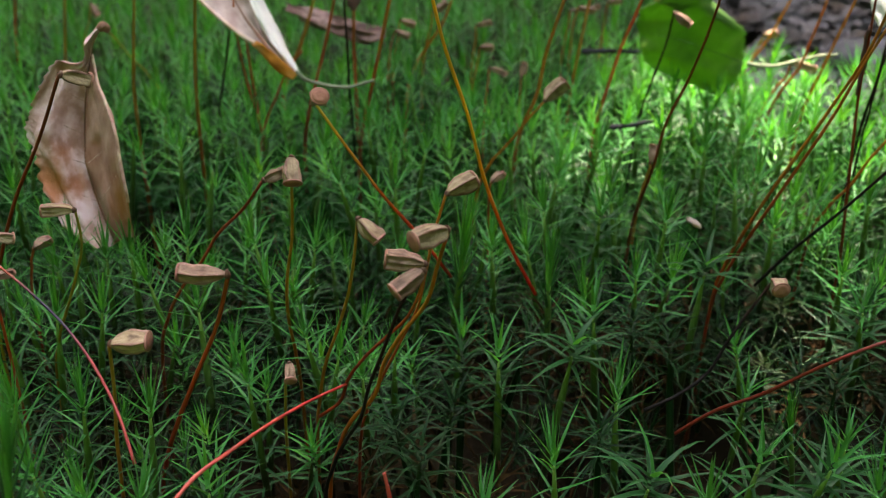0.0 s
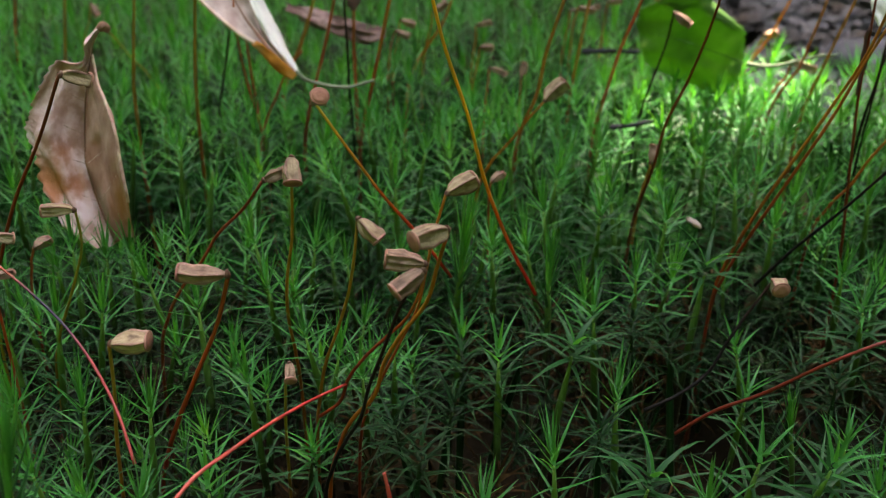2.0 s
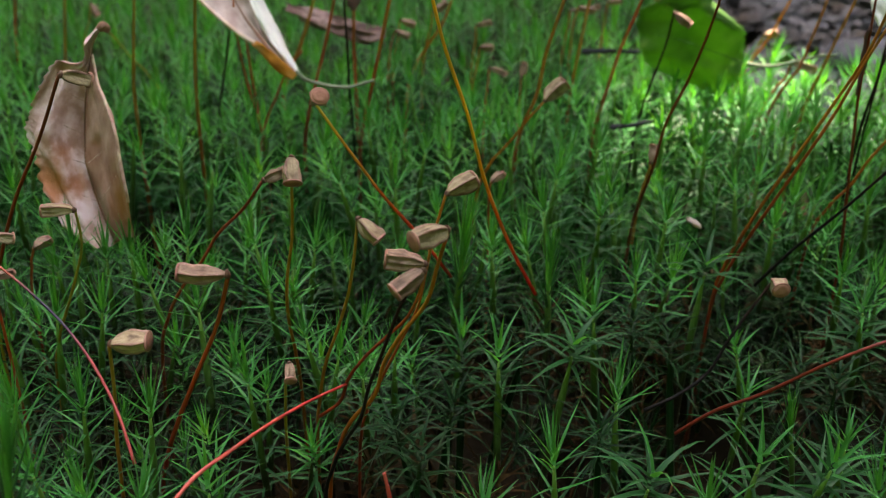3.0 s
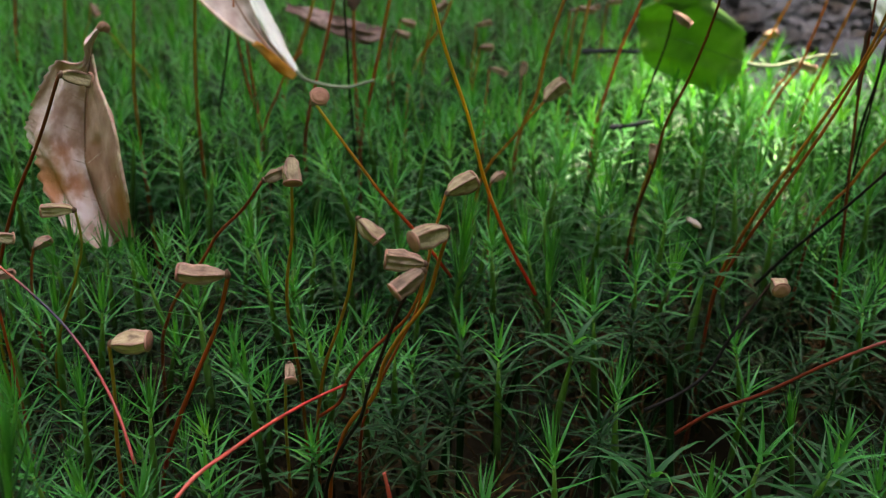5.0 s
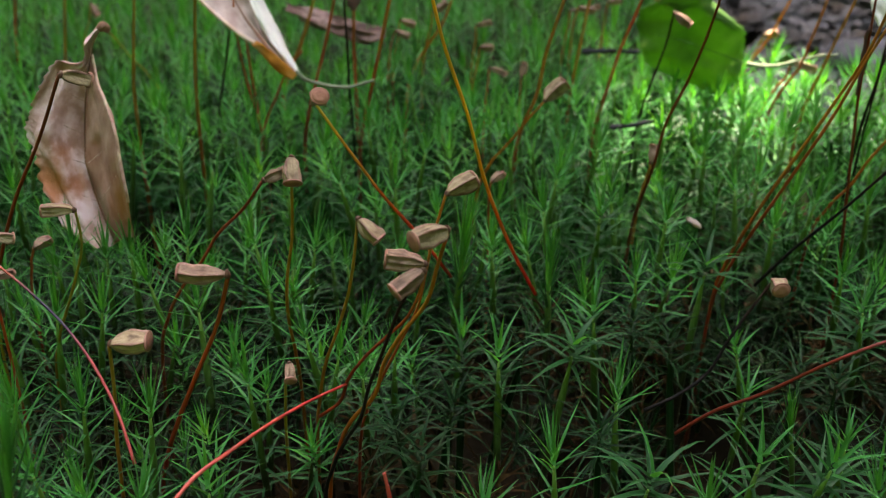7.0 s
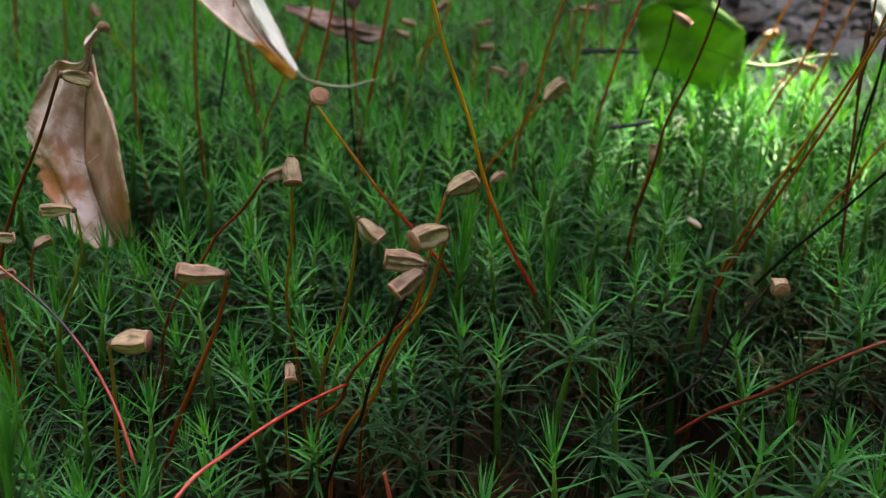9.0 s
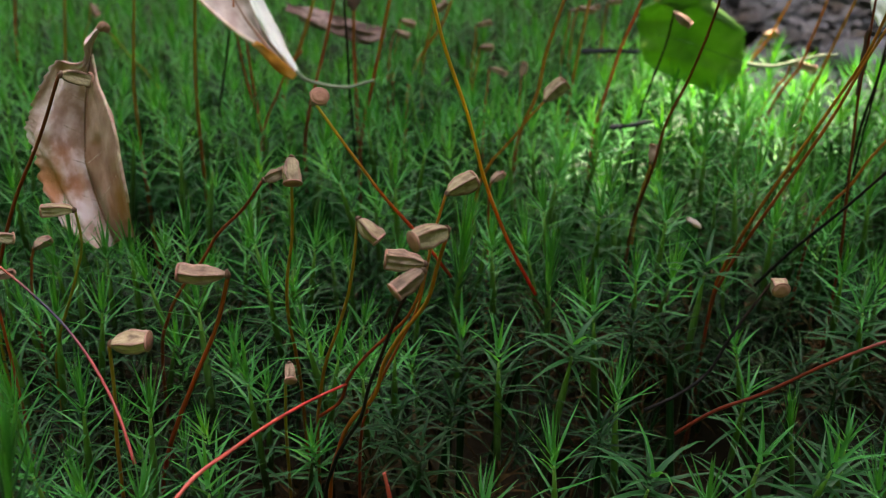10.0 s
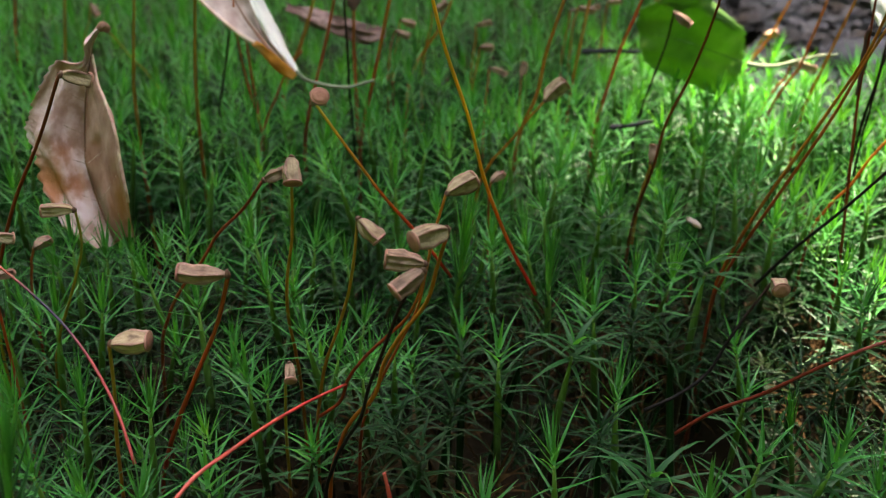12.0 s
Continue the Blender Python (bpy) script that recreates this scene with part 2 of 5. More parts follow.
def tube(path, radius, sides=8, wobble=0.0):
    """Verts and faces of a closed tube along a path; radius(t) for t from 0 to 1."""
    verts, faces = [], []
    up = Vector((0, 1, 0.01))
    for i, p in enumerate(path):
        d = (path[min(i + 1, len(path) - 1)] - path[max(i - 1, 0)]).normalized()
        side = d.cross(up).normalized()
        if side.length < 0.1:
            side = d.cross(Vector((1, 0, 0))).normalized()
        other = side.cross(d).normalized()
        r = radius(i / (len(path) - 1)) * (1 + wobble * noise.noise(p * 400))
        for k in range(sides):
            a = 2 * math.pi * k / sides
            verts.append(p + (side * math.cos(a) + other * math.sin(a)) * r)
    n = len(path)
    for i in range(n - 1):
        for k in range(sides):
            a, b = i * sides + k, i * sides + (k + 1) % sides
            faces.append((a, b, b + sides, a + sides))
    faces.append(tuple(range(sides))[::-1])
    faces.append(tuple(range((n - 1) * sides, n * sides)))
    return verts, faces


# ---- ground ----
HILLS = [(0.022, 0.132, 0.042, 0.030, -0.011), (0.075, 0.215, 0.030, 0.025, 0.005),
         (-0.05, 0.16, 0.035, 0.035, 0.003), (0.080, 0.135, 0.035, 0.025, -0.007)]
DEPTH = 0.045


def moss_top(x, y):
    z = 0.045 + 0.0012 * math.sin(61 * x + 1.0) * math.sin(47 * y + 0.4)
    for cx, cy, sx, sy, h in HILLS:
        z += h * math.exp(-((x - cx) / sx) ** 2 - ((y - cy) / sy) ** 2)
    return z


def in_moss(x, y):
    """The cushion of moss ends at a ragged edge, past which lies bare litter."""
    edge = 0.012 * noise.noise(Vector((x * 20, y * 20, 3)))
    return not (y + edge > 0.262 and x + edge > 0.072) and -0.55 < x + edge * 4 < 0.5 and y + edge * 4 < 0.85


def soil_height(x, y):
    return moss_top(x, y) - DEPTH + 0.0015 * noise.noise(Vector((x * 60, y * 60, 0))) + 0.02 * noise.noise(Vector((x, y, 7))) * min(1, max(0, (math.hypot(x, y) - 0.5) / 2))


def build_ground():
    line = [-60, -25, -10, -4, -2, -1.2] + [-0.8 + 0.016 * i for i in range(113)] + [1.3, 2, 4, 10, 25, 60]
    verts = [(x, y + 0.15, soil_height(x, y + 0.15)) for y in line for x in line]
    n = len(line)
    faces = [(j * n + i, j * n + i + 1, (j + 1) * n + i + 1, (j + 1) * n + i) for j in range(n - 1) for i in range(n - 1)]
    tagged(new("ground", mesh_of("ground", verts, faces, soil)), "dark brown forest soil under the moss", "ground", kind="structure")


build_ground()


# ---- moss shoots ----
def blade(length, width, bend, segs=(0.0, 0.22, 0.5, 0.78, 1.0)):
    """A lance-shaped leaf, folded along its rib: it rises along z and bends over towards x."""
    verts, faces = [], []
    shape = {0.0: 1.15, 0.22: 0.92, 0.5: 0.66, 0.78: 0.34, 1.0: 0.0}
    x = z = 0.0
    last = 0.0
    rows = []
    for s in segs:
        step = (s - last) * length
        a = bend * (s ** 1.3)
        x, z = x + math.sin(a) * step, z + math.cos(a) * step
        last = s
        w = width * 0.5 * shape[s]
        if s < 1:
            lift = 0.5 * w
            rows.append(len(verts))
            verts += [(x - math.cos(a) * lift, -w, z + math.sin(a) * lift), (x, 0, z), (x - math.cos(a) * lift, w, z + math.sin(a) * lift)]
        else:
            rows.append(len(verts))
            verts.append((x, 0, z))
    for r in rows[:-2]:
        faces += [(r, r + 1, r + 4, r + 3), (r + 1, r + 2, r + 5, r + 4)]
    r = rows[-2]
    faces += [(r, r + 1, rows[-1]), (r + 1, r + 2, rows[-1])]
    return verts, faces


GOLDEN = math.radians(137.5)


def habit_leaves(habit, rng, count):
    """Poses of the leaves of one shoot: height below the heart, turn, lean, length, width, bend."""
    out = []
    for i in range(count):
        f = (i + 0.5) / count
        turn = i * GOLDEN + rng.uniform(-0.3, 0.3)
        if habit == 0:      # fresh and bristly
            g = max(0.0, (f - 0.3) / 0.7)
            drop = 0.0001 + 0.0030 * min(1, f / 0.3) + 0.0205 * g
            lean = math.radians(4 + 46 * min(1, f / 0.3) + 38 * g ** 0.8 + rng.uniform(-10, 10))
            length = (0.0074 - 0.0008 * g) * rng.uniform(0.78, 1.15)
            bend = math.radians(rng.uniform(-10, 14) + 8 * f)
        elif habit == 1:    # open star
            drop = 0.0105 * f
            lean = math.radians(12 + 68 * f ** 0.7 + rng.uniform(-12, 12))
            length = (0.0066 + 0.0028 * f) * rng.uniform(0.8, 1.15)
            bend = math.radians(rng.uniform(0, 32) + 15 * f)
        elif habit == 3:    # broad, arching and still green
            drop = 0.0040 * f
            lean = math.radians(16 + 60 * f ** 0.8 + rng.uniform(-8, 8))
            length = (0.0088 + 0.0014 * f) * rng.uniform(0.85, 1.15)
            bend = math.radians(rng.uniform(30, 75))
        elif habit == 4:    # a tight upright tuft
            drop = 0.0002 + 0.0170 * f ** 1.4
            lean = math.radians(3 + 24 * f + 42 * max(0, f - 0.45) + rng.uniform(-6, 6))
            length = (0.0078 + 0.0014 * f) * rng.uniform(0.85, 1.15)
            bend = math.radians(rng.uniform(-6, 14))
        else:               # old, arching leaves
            drop = 0.0080 * f
            lean = math.radians(22 + 58 * f ** 0.7 + rng.uniform(-10, 10))
            length = (0.0076 + 0.0028 * f) * rng.uniform(0.8, 1.15)
            bend = math.radians(rng.uniform(35, 85))
        width = {0: 0.00046, 2: 0.00052, 3: 0.00080, 4: 0.00048}.get(habit, 0.00060) * rng.uniform(0.85, 1.2)
        out.append((drop, turn, lean, length, width, bend))
    return out


def leaf_matrix(drop, turn, lean, height):
    return Matrix.Translation((0, 0, height - drop)) @ Matrix.Rotation(turn, 4, "Z") @ Matrix.Translation((0.00035, 0, 0)) @ Matrix.Rotation(lean, 4, "Y")


def stem_mesh(height):
    path = spline([(0, 0, -0.003), (0.0004, 0, height * 0.5), (0, 0, height - 0.0026)], 10)
    return tube(path, lambda t: 0.00048 + 0.00014 * t if t < 0.8 else 0.00059 - 0.0022 * (t - 0.8), 7)


def joined(pieces):
    verts, faces = [], []
    for v, f, m in pieces:
        o = len(verts)
        verts += [m @ Vector(p) for p in v]
        faces += [tuple(i + o for i in q) for q in f]
    return verts, faces


def crown(habit, rng, count, height):
    return joined([(*blade(le, w, b), leaf_matrix(d, tu, ln, height)) for d, tu, ln, le, w, b in habit_leaves(habit, rng, count)])


def leaf_map(me, per):
    """Maps each moss leaf: across from its rib to its margins, and along from foot to tip."""
    steps = (0.0, 0.22, 0.5, 0.78) if per == 13 else (0.0, 0.5)
    one = [(a, s) for s in steps for a in (1.0, 0.0, 1.0)] + [(0.5, 1.0)]
    index = np.empty(len(me.loops), dtype=np.int32)
    me.loops.foreach_get("vertex_index", index)
    me.uv_layers.new(name="UVMap").data.foreach_set("uv", np.array(one, dtype=np.float32)[index % per].ravel())
    return me


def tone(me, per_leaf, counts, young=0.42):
    """The lower, older leaves of each shoot get a deeper green, with the shade low down painted in."""
    me.materials.append(moss_lower_shaded)
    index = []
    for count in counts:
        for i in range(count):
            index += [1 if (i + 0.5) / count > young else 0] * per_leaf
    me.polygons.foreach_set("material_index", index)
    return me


def dead_leaves(rng, count, height):
    out = []
    for i in range(count):
        m = leaf_matrix(0.014 + 0.026 * i / count, i * GOLDEN, math.radians(rng.uniform(60, 130)), height)
        out.append((*blade(rng.uniform(0.004, 0.006), 0.0006, math.radians(rng.uniform(20, 90))), m))
    return joined(out)


FRONT = [  # x, y, z of the heart, habit, size
    (-0.0499, 0.1177, 0.0455, 0, 1.00),
    (-0.0474, 0.09, 0.0603, 4, 1.10),
    (-0.0406, 0.1175, 0.0451, 0, 1.00),
    (-0.0299, 0.1028, 0.0449, 1, 1.10),
    (-0.0371, 0.0990, 0.0456, 0, 1.00),
    (-0.0446, 0.0993, 0.0459, 0, 1.00),
    (-0.0524, 0.1036, 0.0457, 0, 1.00),
    (-0.0597, 0.1180, 0.0455, 0, 1.00),
    (-0.0289, 0.1268, 0.0433, 0, 1.05),
    (-0.0031, 0.1150, 0.0390, 2, 1.00),
    (0.0157, 0.1180, 0.0359, 0, 1.15),
    (0.0273, 0.1345, 0.0344, 0, 1.15),
    (0.0286, 0.1101, 0.0384, 3, 1.15),
    (0.0414, 0.1076, 0.0406, 1, 1.00),
    (0.0493, 0.1043, 0.0426, 1, 1.00),
    (0.0556, 0.1145, 0.0412, 1, 0.95),
    (0.0553, 0.1028, 0.0436, 0, 1.00),
    (0.0062, 0.1050, 0.0397, 1, 1.10),
    (0.0342, 0.1033, 0.0409, 0, 1.00),
]
MIDDLE = [  # x, y, z of the heart, habit, size
    (0.0033, 0.1592, 0.0423, 4, 1.15),
    (0.0183, 0.1571, 0.0405, 4, 0.90),
    (0.0334, 0.1579, 0.0401, 0, 0.90),
    (-0.0214, 0.1372, 0.0421, 0, 0.95),
    (-0.0160, 0.1373, 0.0409, 0, 1.00),
    (-0.0124, 0.1322, 0.0399, 0, 1.00),
    (-0.0437, 0.1590, 0.0462, 0, 1.05),
    (-0.0337, 0.1646, 0.0457, 0, 1.00),
    (-0.0294, 0.1511, 0.0445, 0, 1.00),
    (-0.0385, 0.1410, 0.0450, 0, 1.00),
    (-0.0491, 0.1504, 0.0462, 0, 1.00),
    (-0.0536, 0.1416, 0.0461, 0, 1.00),
    (-0.0592, 0.1368, 0.0461, 0, 1.00),
    (0.0198, 0.1368, 0.0348, 3, 0.95),
    (0.0088, 0.1368, 0.0360, 1, 1.00),
    (0.0479, 0.1338, 0.0368, 1, 1.00),
    (0.0491, 0.1180, 0.0393, 4, 0.62),
    (0.0687, 0.1462, 0.0390, 1, 1.00),
    (0.0688, 0.1571, 0.0410, 0, 1.00),
    (0.0439, 0.1540, 0.0393, 3, 0.92),
    (0.0411, 0.1729, 0.0433, 0, 1.05),
    (0.0033, 0.1401, 0.0374, 2, 1.10),
    (-0.0075, 0.1388, 0.0394, 0, 0.95),
]
BACK = [  # x, y, z of the heart, habit, size
    (-0.0209, 0.1884, 0.0455, 0, 1.00),
    (-0.0365, 0.1797, 0.0461, 0, 1.00),
    (0.0187, 0.1789, 0.0446, 0, 1.00),
    (0.0619, 0.1887, 0.0460, 0, 1.10),
    (0.0559, 0.1835, 0.0449, 0, 1.00),
    (0.0714, 0.1811, 0.0449, 0, 1.00),
    (0.0320, 0.2004, 0.0453, 0, 1.00),
    (-0.0091, 0.1827, 0.0453, 0, 1.00),
    (-0.0111, 0.2047, 0.0449, 0, 1.00),
    (-0.0034, 0.2055, 0.0445, 0, 1.00),
    (-0.0528, 0.1964, 0.0461, 0, 1.00),
    (-0.0620, 0.2216, 0.0454, 0, 1.00),
    (0.0715, 0.2031, 0.0494, 0, 1.05),
    (0.0539, 0.2014, 0.0476, 0, 1.05),
    (-0.0164, 0.2148, 0.0450, 0, 1.00),
    (-0.0222, 0.1638, 0.0449, 0, 1.00),
    (0.0087, 0.1661, 0.0435, 0, 1.00),
    (0.0284, 0.1708, 0.0433, 1, 1.00),
    (0.0808, 0.1806, 0.0452, 0, 1.00),
    (-0.0825, 0.1835, 0.0461, 0, 1.00),
    (0.0318, 0.1496, 0.0376, 2, 1.05),
    (-0.0624, 0.1560, 0.0470, 0, 1.00),
    (-0.0572, 0.1570, 0.0469, 0, 0.95),
    (-0.0535, 0.1583, 0.0468, 0, 1.00),
]
HOLLOW = [  # x, y, z of the heart, habit, size
    (0.0034, 0.1496, 0.0376, 1, 1.10),
    (0.0142, 0.1462, 0.0354, 2, 1.10),
    (0.0254, 0.1498, 0.0357, 1, 1.00),
    (0.0018, 0.1312, 0.0347, 2, 1.05),
    (0.0375, 0.1455, 0.0348, 2, 1.10),
    (0.0486, 0.1476, 0.0361, 1, 1.00),
    (0.0575, 0.1392, 0.0359, 2, 1.05),
    (0.0234, 0.1251, 0.0325, 2, 0.95),
    (-0.0069, 0.1211, 0.0369, 2, 1.00),
    (0.0607, 0.1326, 0.0364, 2, 1.00),
]

HEIGHT = 0.045
placed = []


def upright(x, y, z, rng, size, lean=9):
    """Pose of a shoot whose heart is at x, y, z."""
    r = Euler((radians(rng.uniform(-lean, lean) + 4), radians(rng.uniform(-lean, lean)), rng.uniform(0, 6.28))).to_matrix().to_4x4()
    m = r @ Matrix.Diagonal((size, size, size, 1))
    return Matrix.Translation(Vector((x, y, z)) - (m @ Vector((0, 0, HEIGHT)))) @ m


def build_near_shoots():
    """The shoots that stand singly and can be told apart leaf by leaf."""
    rng = random.Random(11)
    names = {0: "fresh green bristly moss shoot in the cushion", 1: "open star of green moss leaves on a stem", 2: "old moss shoot with arching leaves, shade in its colour", 3: "broad-leaved green moss shoot with arching leaves", 4: "tight upright tuft of bright green moss leaves"}
    sets = []
    for habit in (0, 0, 0, 0, 1, 1, 2, 2, 3, 4):
        base = new("moss_shoot")
        tagged(base, names[habit], "moss", "moss shoots standing close by")
        part("stem", mesh_of("stem", *stem_mesh(HEIGHT), moss_old_shaded if habit == 2 else moss_stem), base)
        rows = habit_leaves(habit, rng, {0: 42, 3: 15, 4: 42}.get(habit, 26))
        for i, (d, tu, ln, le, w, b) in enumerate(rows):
            # below the tip the leaves switch to the green with shade painted in
            green = moss_green if i < {0: 0.45, 4: 0.5, 1: 0.3, 3: 0.1}.get(habit, 0.5) * len(rows) else moss_lower_shaded
            ob = part("leaf", leaf_map(mesh_of("leaf", *blade(le, w, b), moss_old_shaded if habit == 2 else green), 13), base)
            ob.matrix_local = leaf_matrix(d, tu, ln, HEIGHT)
        sets.append([habit, base, False])
    for x, y, z, habit, size in FRONT + MIDDLE + BACK + HOLLOW:
        pick = rng.choice([s for s in sets if s[0] == habit])
        m = upright(x, y, z, rng, size)
        if pick[2]:
            copy_thing(pick[1], m)
        else:
            pick[1].matrix_basis, pick[2] = m, True
        placed.append((x, y))


BARE = [(-0.028, 0.104, 0.015), (-0.062, 0.2, 0.012), (-0.055, 0.186, 0.011), (-0.015, 0.108, 0.016), (-0.005, 0.111, 0.014), (-0.02, 0.113, 0.013), (0.05, 0.112, 0.01), (0.061, 0.128, 0.009), (0.049, 0.142, 0.008), (0.037, 0.116, 0.007)]  # dark holes between the shoots


def bare(x, y):
    return any((x - a) ** 2 + (y - b) ** 2 < r * r for a, b, r in BARE)


def scatter(x0, x1, y0, y1, gap, rng, tries):
    """Random places in the moss, none closer to another than the gap."""
    cell = {}
    for x, y in placed:
        cell.setdefault((int(x // gap), int(y // gap)), []).append((x, y))
    out = []
    for _ in range(tries):
        x, y = rng.uniform(x0, x1), rng.uniform(y0, y1)
        if not in_moss(x, y) or bare(x, y):
            continue
        i, j = int(x // gap), int(y // gap)
        far_apart = gap * (1.0 + 0.45 * max(0.0, min(1.0, (0.0445 - moss_top(x, y)) / 0.006))) if gap < 0.008 else gap
        if any((x - a) ** 2 + (y - b) ** 2 < far_apart * far_apart for di in (-2, -1, 0, 1, 2) for dj in (-2, -1, 0, 1, 2) for a, b in cell.get((i + di, j + dj), ())):
            continue
        cell.setdefault((i, j), []).append((x, y))
        out.append((x, y))
    placed.extend(out)
    return out


def build_middle_shoots():
    rng = random.Random(12)
    kinds = []
    for habit in (0, 0, 0, 0, 1, 1, 2):
        base = new("moss_shoot")
        tagged(base, "old moss shoot with arching leaves, shade in its colour" if habit == 2 else "green moss shoot with pointed leaves", "moss", "moss shoots in the cushion")
        part("stem", mesh_of("stem", *stem_mesh(HEIGHT), moss_old_shaded if habit == 2 else moss_stem), base)
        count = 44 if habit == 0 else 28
        me = leaf_map(mesh_of("leaf_crown", *crown(habit, rng, count, HEIGHT), moss_old_shaded if habit == 2 else moss_green), 13)
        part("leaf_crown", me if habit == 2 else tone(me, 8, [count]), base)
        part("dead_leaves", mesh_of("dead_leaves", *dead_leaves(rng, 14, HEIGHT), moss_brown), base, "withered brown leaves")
        kinds.append([base, False, habit])
    spots = [p for p in scatter(-0.10, 0.11, 0.085, 0.21, 0.0078, rng, 30000) if abs(p[0]) < 0.02 + 0.46 * p[1]]
    spots.sort(key=lambda p: p[1])
    for x, y in spots[:300]:
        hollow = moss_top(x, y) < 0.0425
        # the hollow gets mostly old shoots, their darkened colour deepening its shade
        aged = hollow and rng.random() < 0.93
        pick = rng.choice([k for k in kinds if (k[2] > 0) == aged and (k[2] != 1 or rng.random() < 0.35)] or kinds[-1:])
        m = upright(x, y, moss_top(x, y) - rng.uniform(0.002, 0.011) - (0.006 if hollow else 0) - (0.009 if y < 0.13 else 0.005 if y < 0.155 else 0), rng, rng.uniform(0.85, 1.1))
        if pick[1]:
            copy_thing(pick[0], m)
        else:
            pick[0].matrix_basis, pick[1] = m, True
    return spots[300:]


def build_carpet(rest):
    """All the other shoots, past counting."""
    rng = random.Random(13)
    near = [(*crown(h, rng, c, HEIGHT), c) for h, c in ((0, 46), (0, 44), (0, 40), (1, 30))]
    far = []
    for _ in range(3):
        far.append(joined([(*blade(le, w * 1.2, b, (0.0, 0.5, 1.0)), leaf_matrix(d, tu, ln, HEIGHT)) for d, tu, ln, le, w, b in habit_leaves(0, rng, 34)]) + (34,))
    stems = stem_mesh(HEIGHT)
    dead = dead_leaves(rng, 12, HEIGHT)

    def gather(name, spots, kinds, mat, low=0.0, high=0.005):
        vs, fs, base, counts = [], [], 0, []
        for x, y in spots:
            v, f, *count = kinds[rng.randrange(len(kinds))]
            counts += count
            dip = 0.008 * max(0.0, noise.noise(Vector((x * 75, y * 75, 2)))) if low == 0.0 else 0.0
            m = upright(x, y, moss_top(x, y) - rng.uniform(low, high) - dip - ((0.010 if y < 0.13 else 0.006) if y < 0.155 and low == 0.0 else 0), rng, rng.uniform(0.85, 1.1))
            a = np.array(v) @ np.array(m.to_3x3()).T + np.array(m.translation)
            vs.append(a)
            fs += [tuple(i + base for i in q) for q in f]
            base += len(a)
        me = mesh_of(name, np.concatenate(vs), fs, mat)
        if name != "stems":
            leaf_map(me, 7 if kinds is far else 13)
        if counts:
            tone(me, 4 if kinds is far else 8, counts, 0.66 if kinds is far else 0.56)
        return new(name, me)

    broad = scatter(-0.20, 0.20, 0.06, 0.36, 0.0069, rng, 50000)
    mid = rest + [p for p in broad if abs(p[0]) < 0.025 + 0.46 * p[1] and p[1] > 0.085]
    kept = set(mid)
    back = [p for p in broad if p not in kept] + scatter(-0.5, 0.45, -0.3, 0.8, 0.0100, rng, 40000)
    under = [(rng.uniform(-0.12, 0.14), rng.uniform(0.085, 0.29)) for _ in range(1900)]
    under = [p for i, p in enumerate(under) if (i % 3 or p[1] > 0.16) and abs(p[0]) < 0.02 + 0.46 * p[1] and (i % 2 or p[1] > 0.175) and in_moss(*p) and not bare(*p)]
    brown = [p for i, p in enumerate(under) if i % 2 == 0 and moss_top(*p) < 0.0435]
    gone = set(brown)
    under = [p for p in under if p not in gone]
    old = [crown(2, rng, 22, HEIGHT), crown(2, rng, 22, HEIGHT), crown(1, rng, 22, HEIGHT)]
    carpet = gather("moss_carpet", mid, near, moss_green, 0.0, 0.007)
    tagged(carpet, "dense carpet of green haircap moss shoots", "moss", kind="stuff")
    # sunken layers whose dark colours fill in the shade between the shoots
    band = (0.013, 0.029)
    for name, spots, kinds, mat, label in (("old_moss", [p for p in under if p[1] < 0.185], old, moss_old_shaded, "old moss below the fresh shoots, shade in its colour"),
                                           ("lower_moss", [p for p in under if p[1] >= 0.185], old, moss_shade, "green moss below the fresh shoots, shade in its colour"),
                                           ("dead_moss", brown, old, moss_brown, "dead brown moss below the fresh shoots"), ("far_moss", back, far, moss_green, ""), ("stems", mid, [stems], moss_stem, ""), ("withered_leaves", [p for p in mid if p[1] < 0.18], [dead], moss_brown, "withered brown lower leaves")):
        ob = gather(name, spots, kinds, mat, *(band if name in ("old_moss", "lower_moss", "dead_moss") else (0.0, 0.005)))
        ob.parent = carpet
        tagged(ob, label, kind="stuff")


build_near_shoots()
build_carpet(build_middle_shoots())


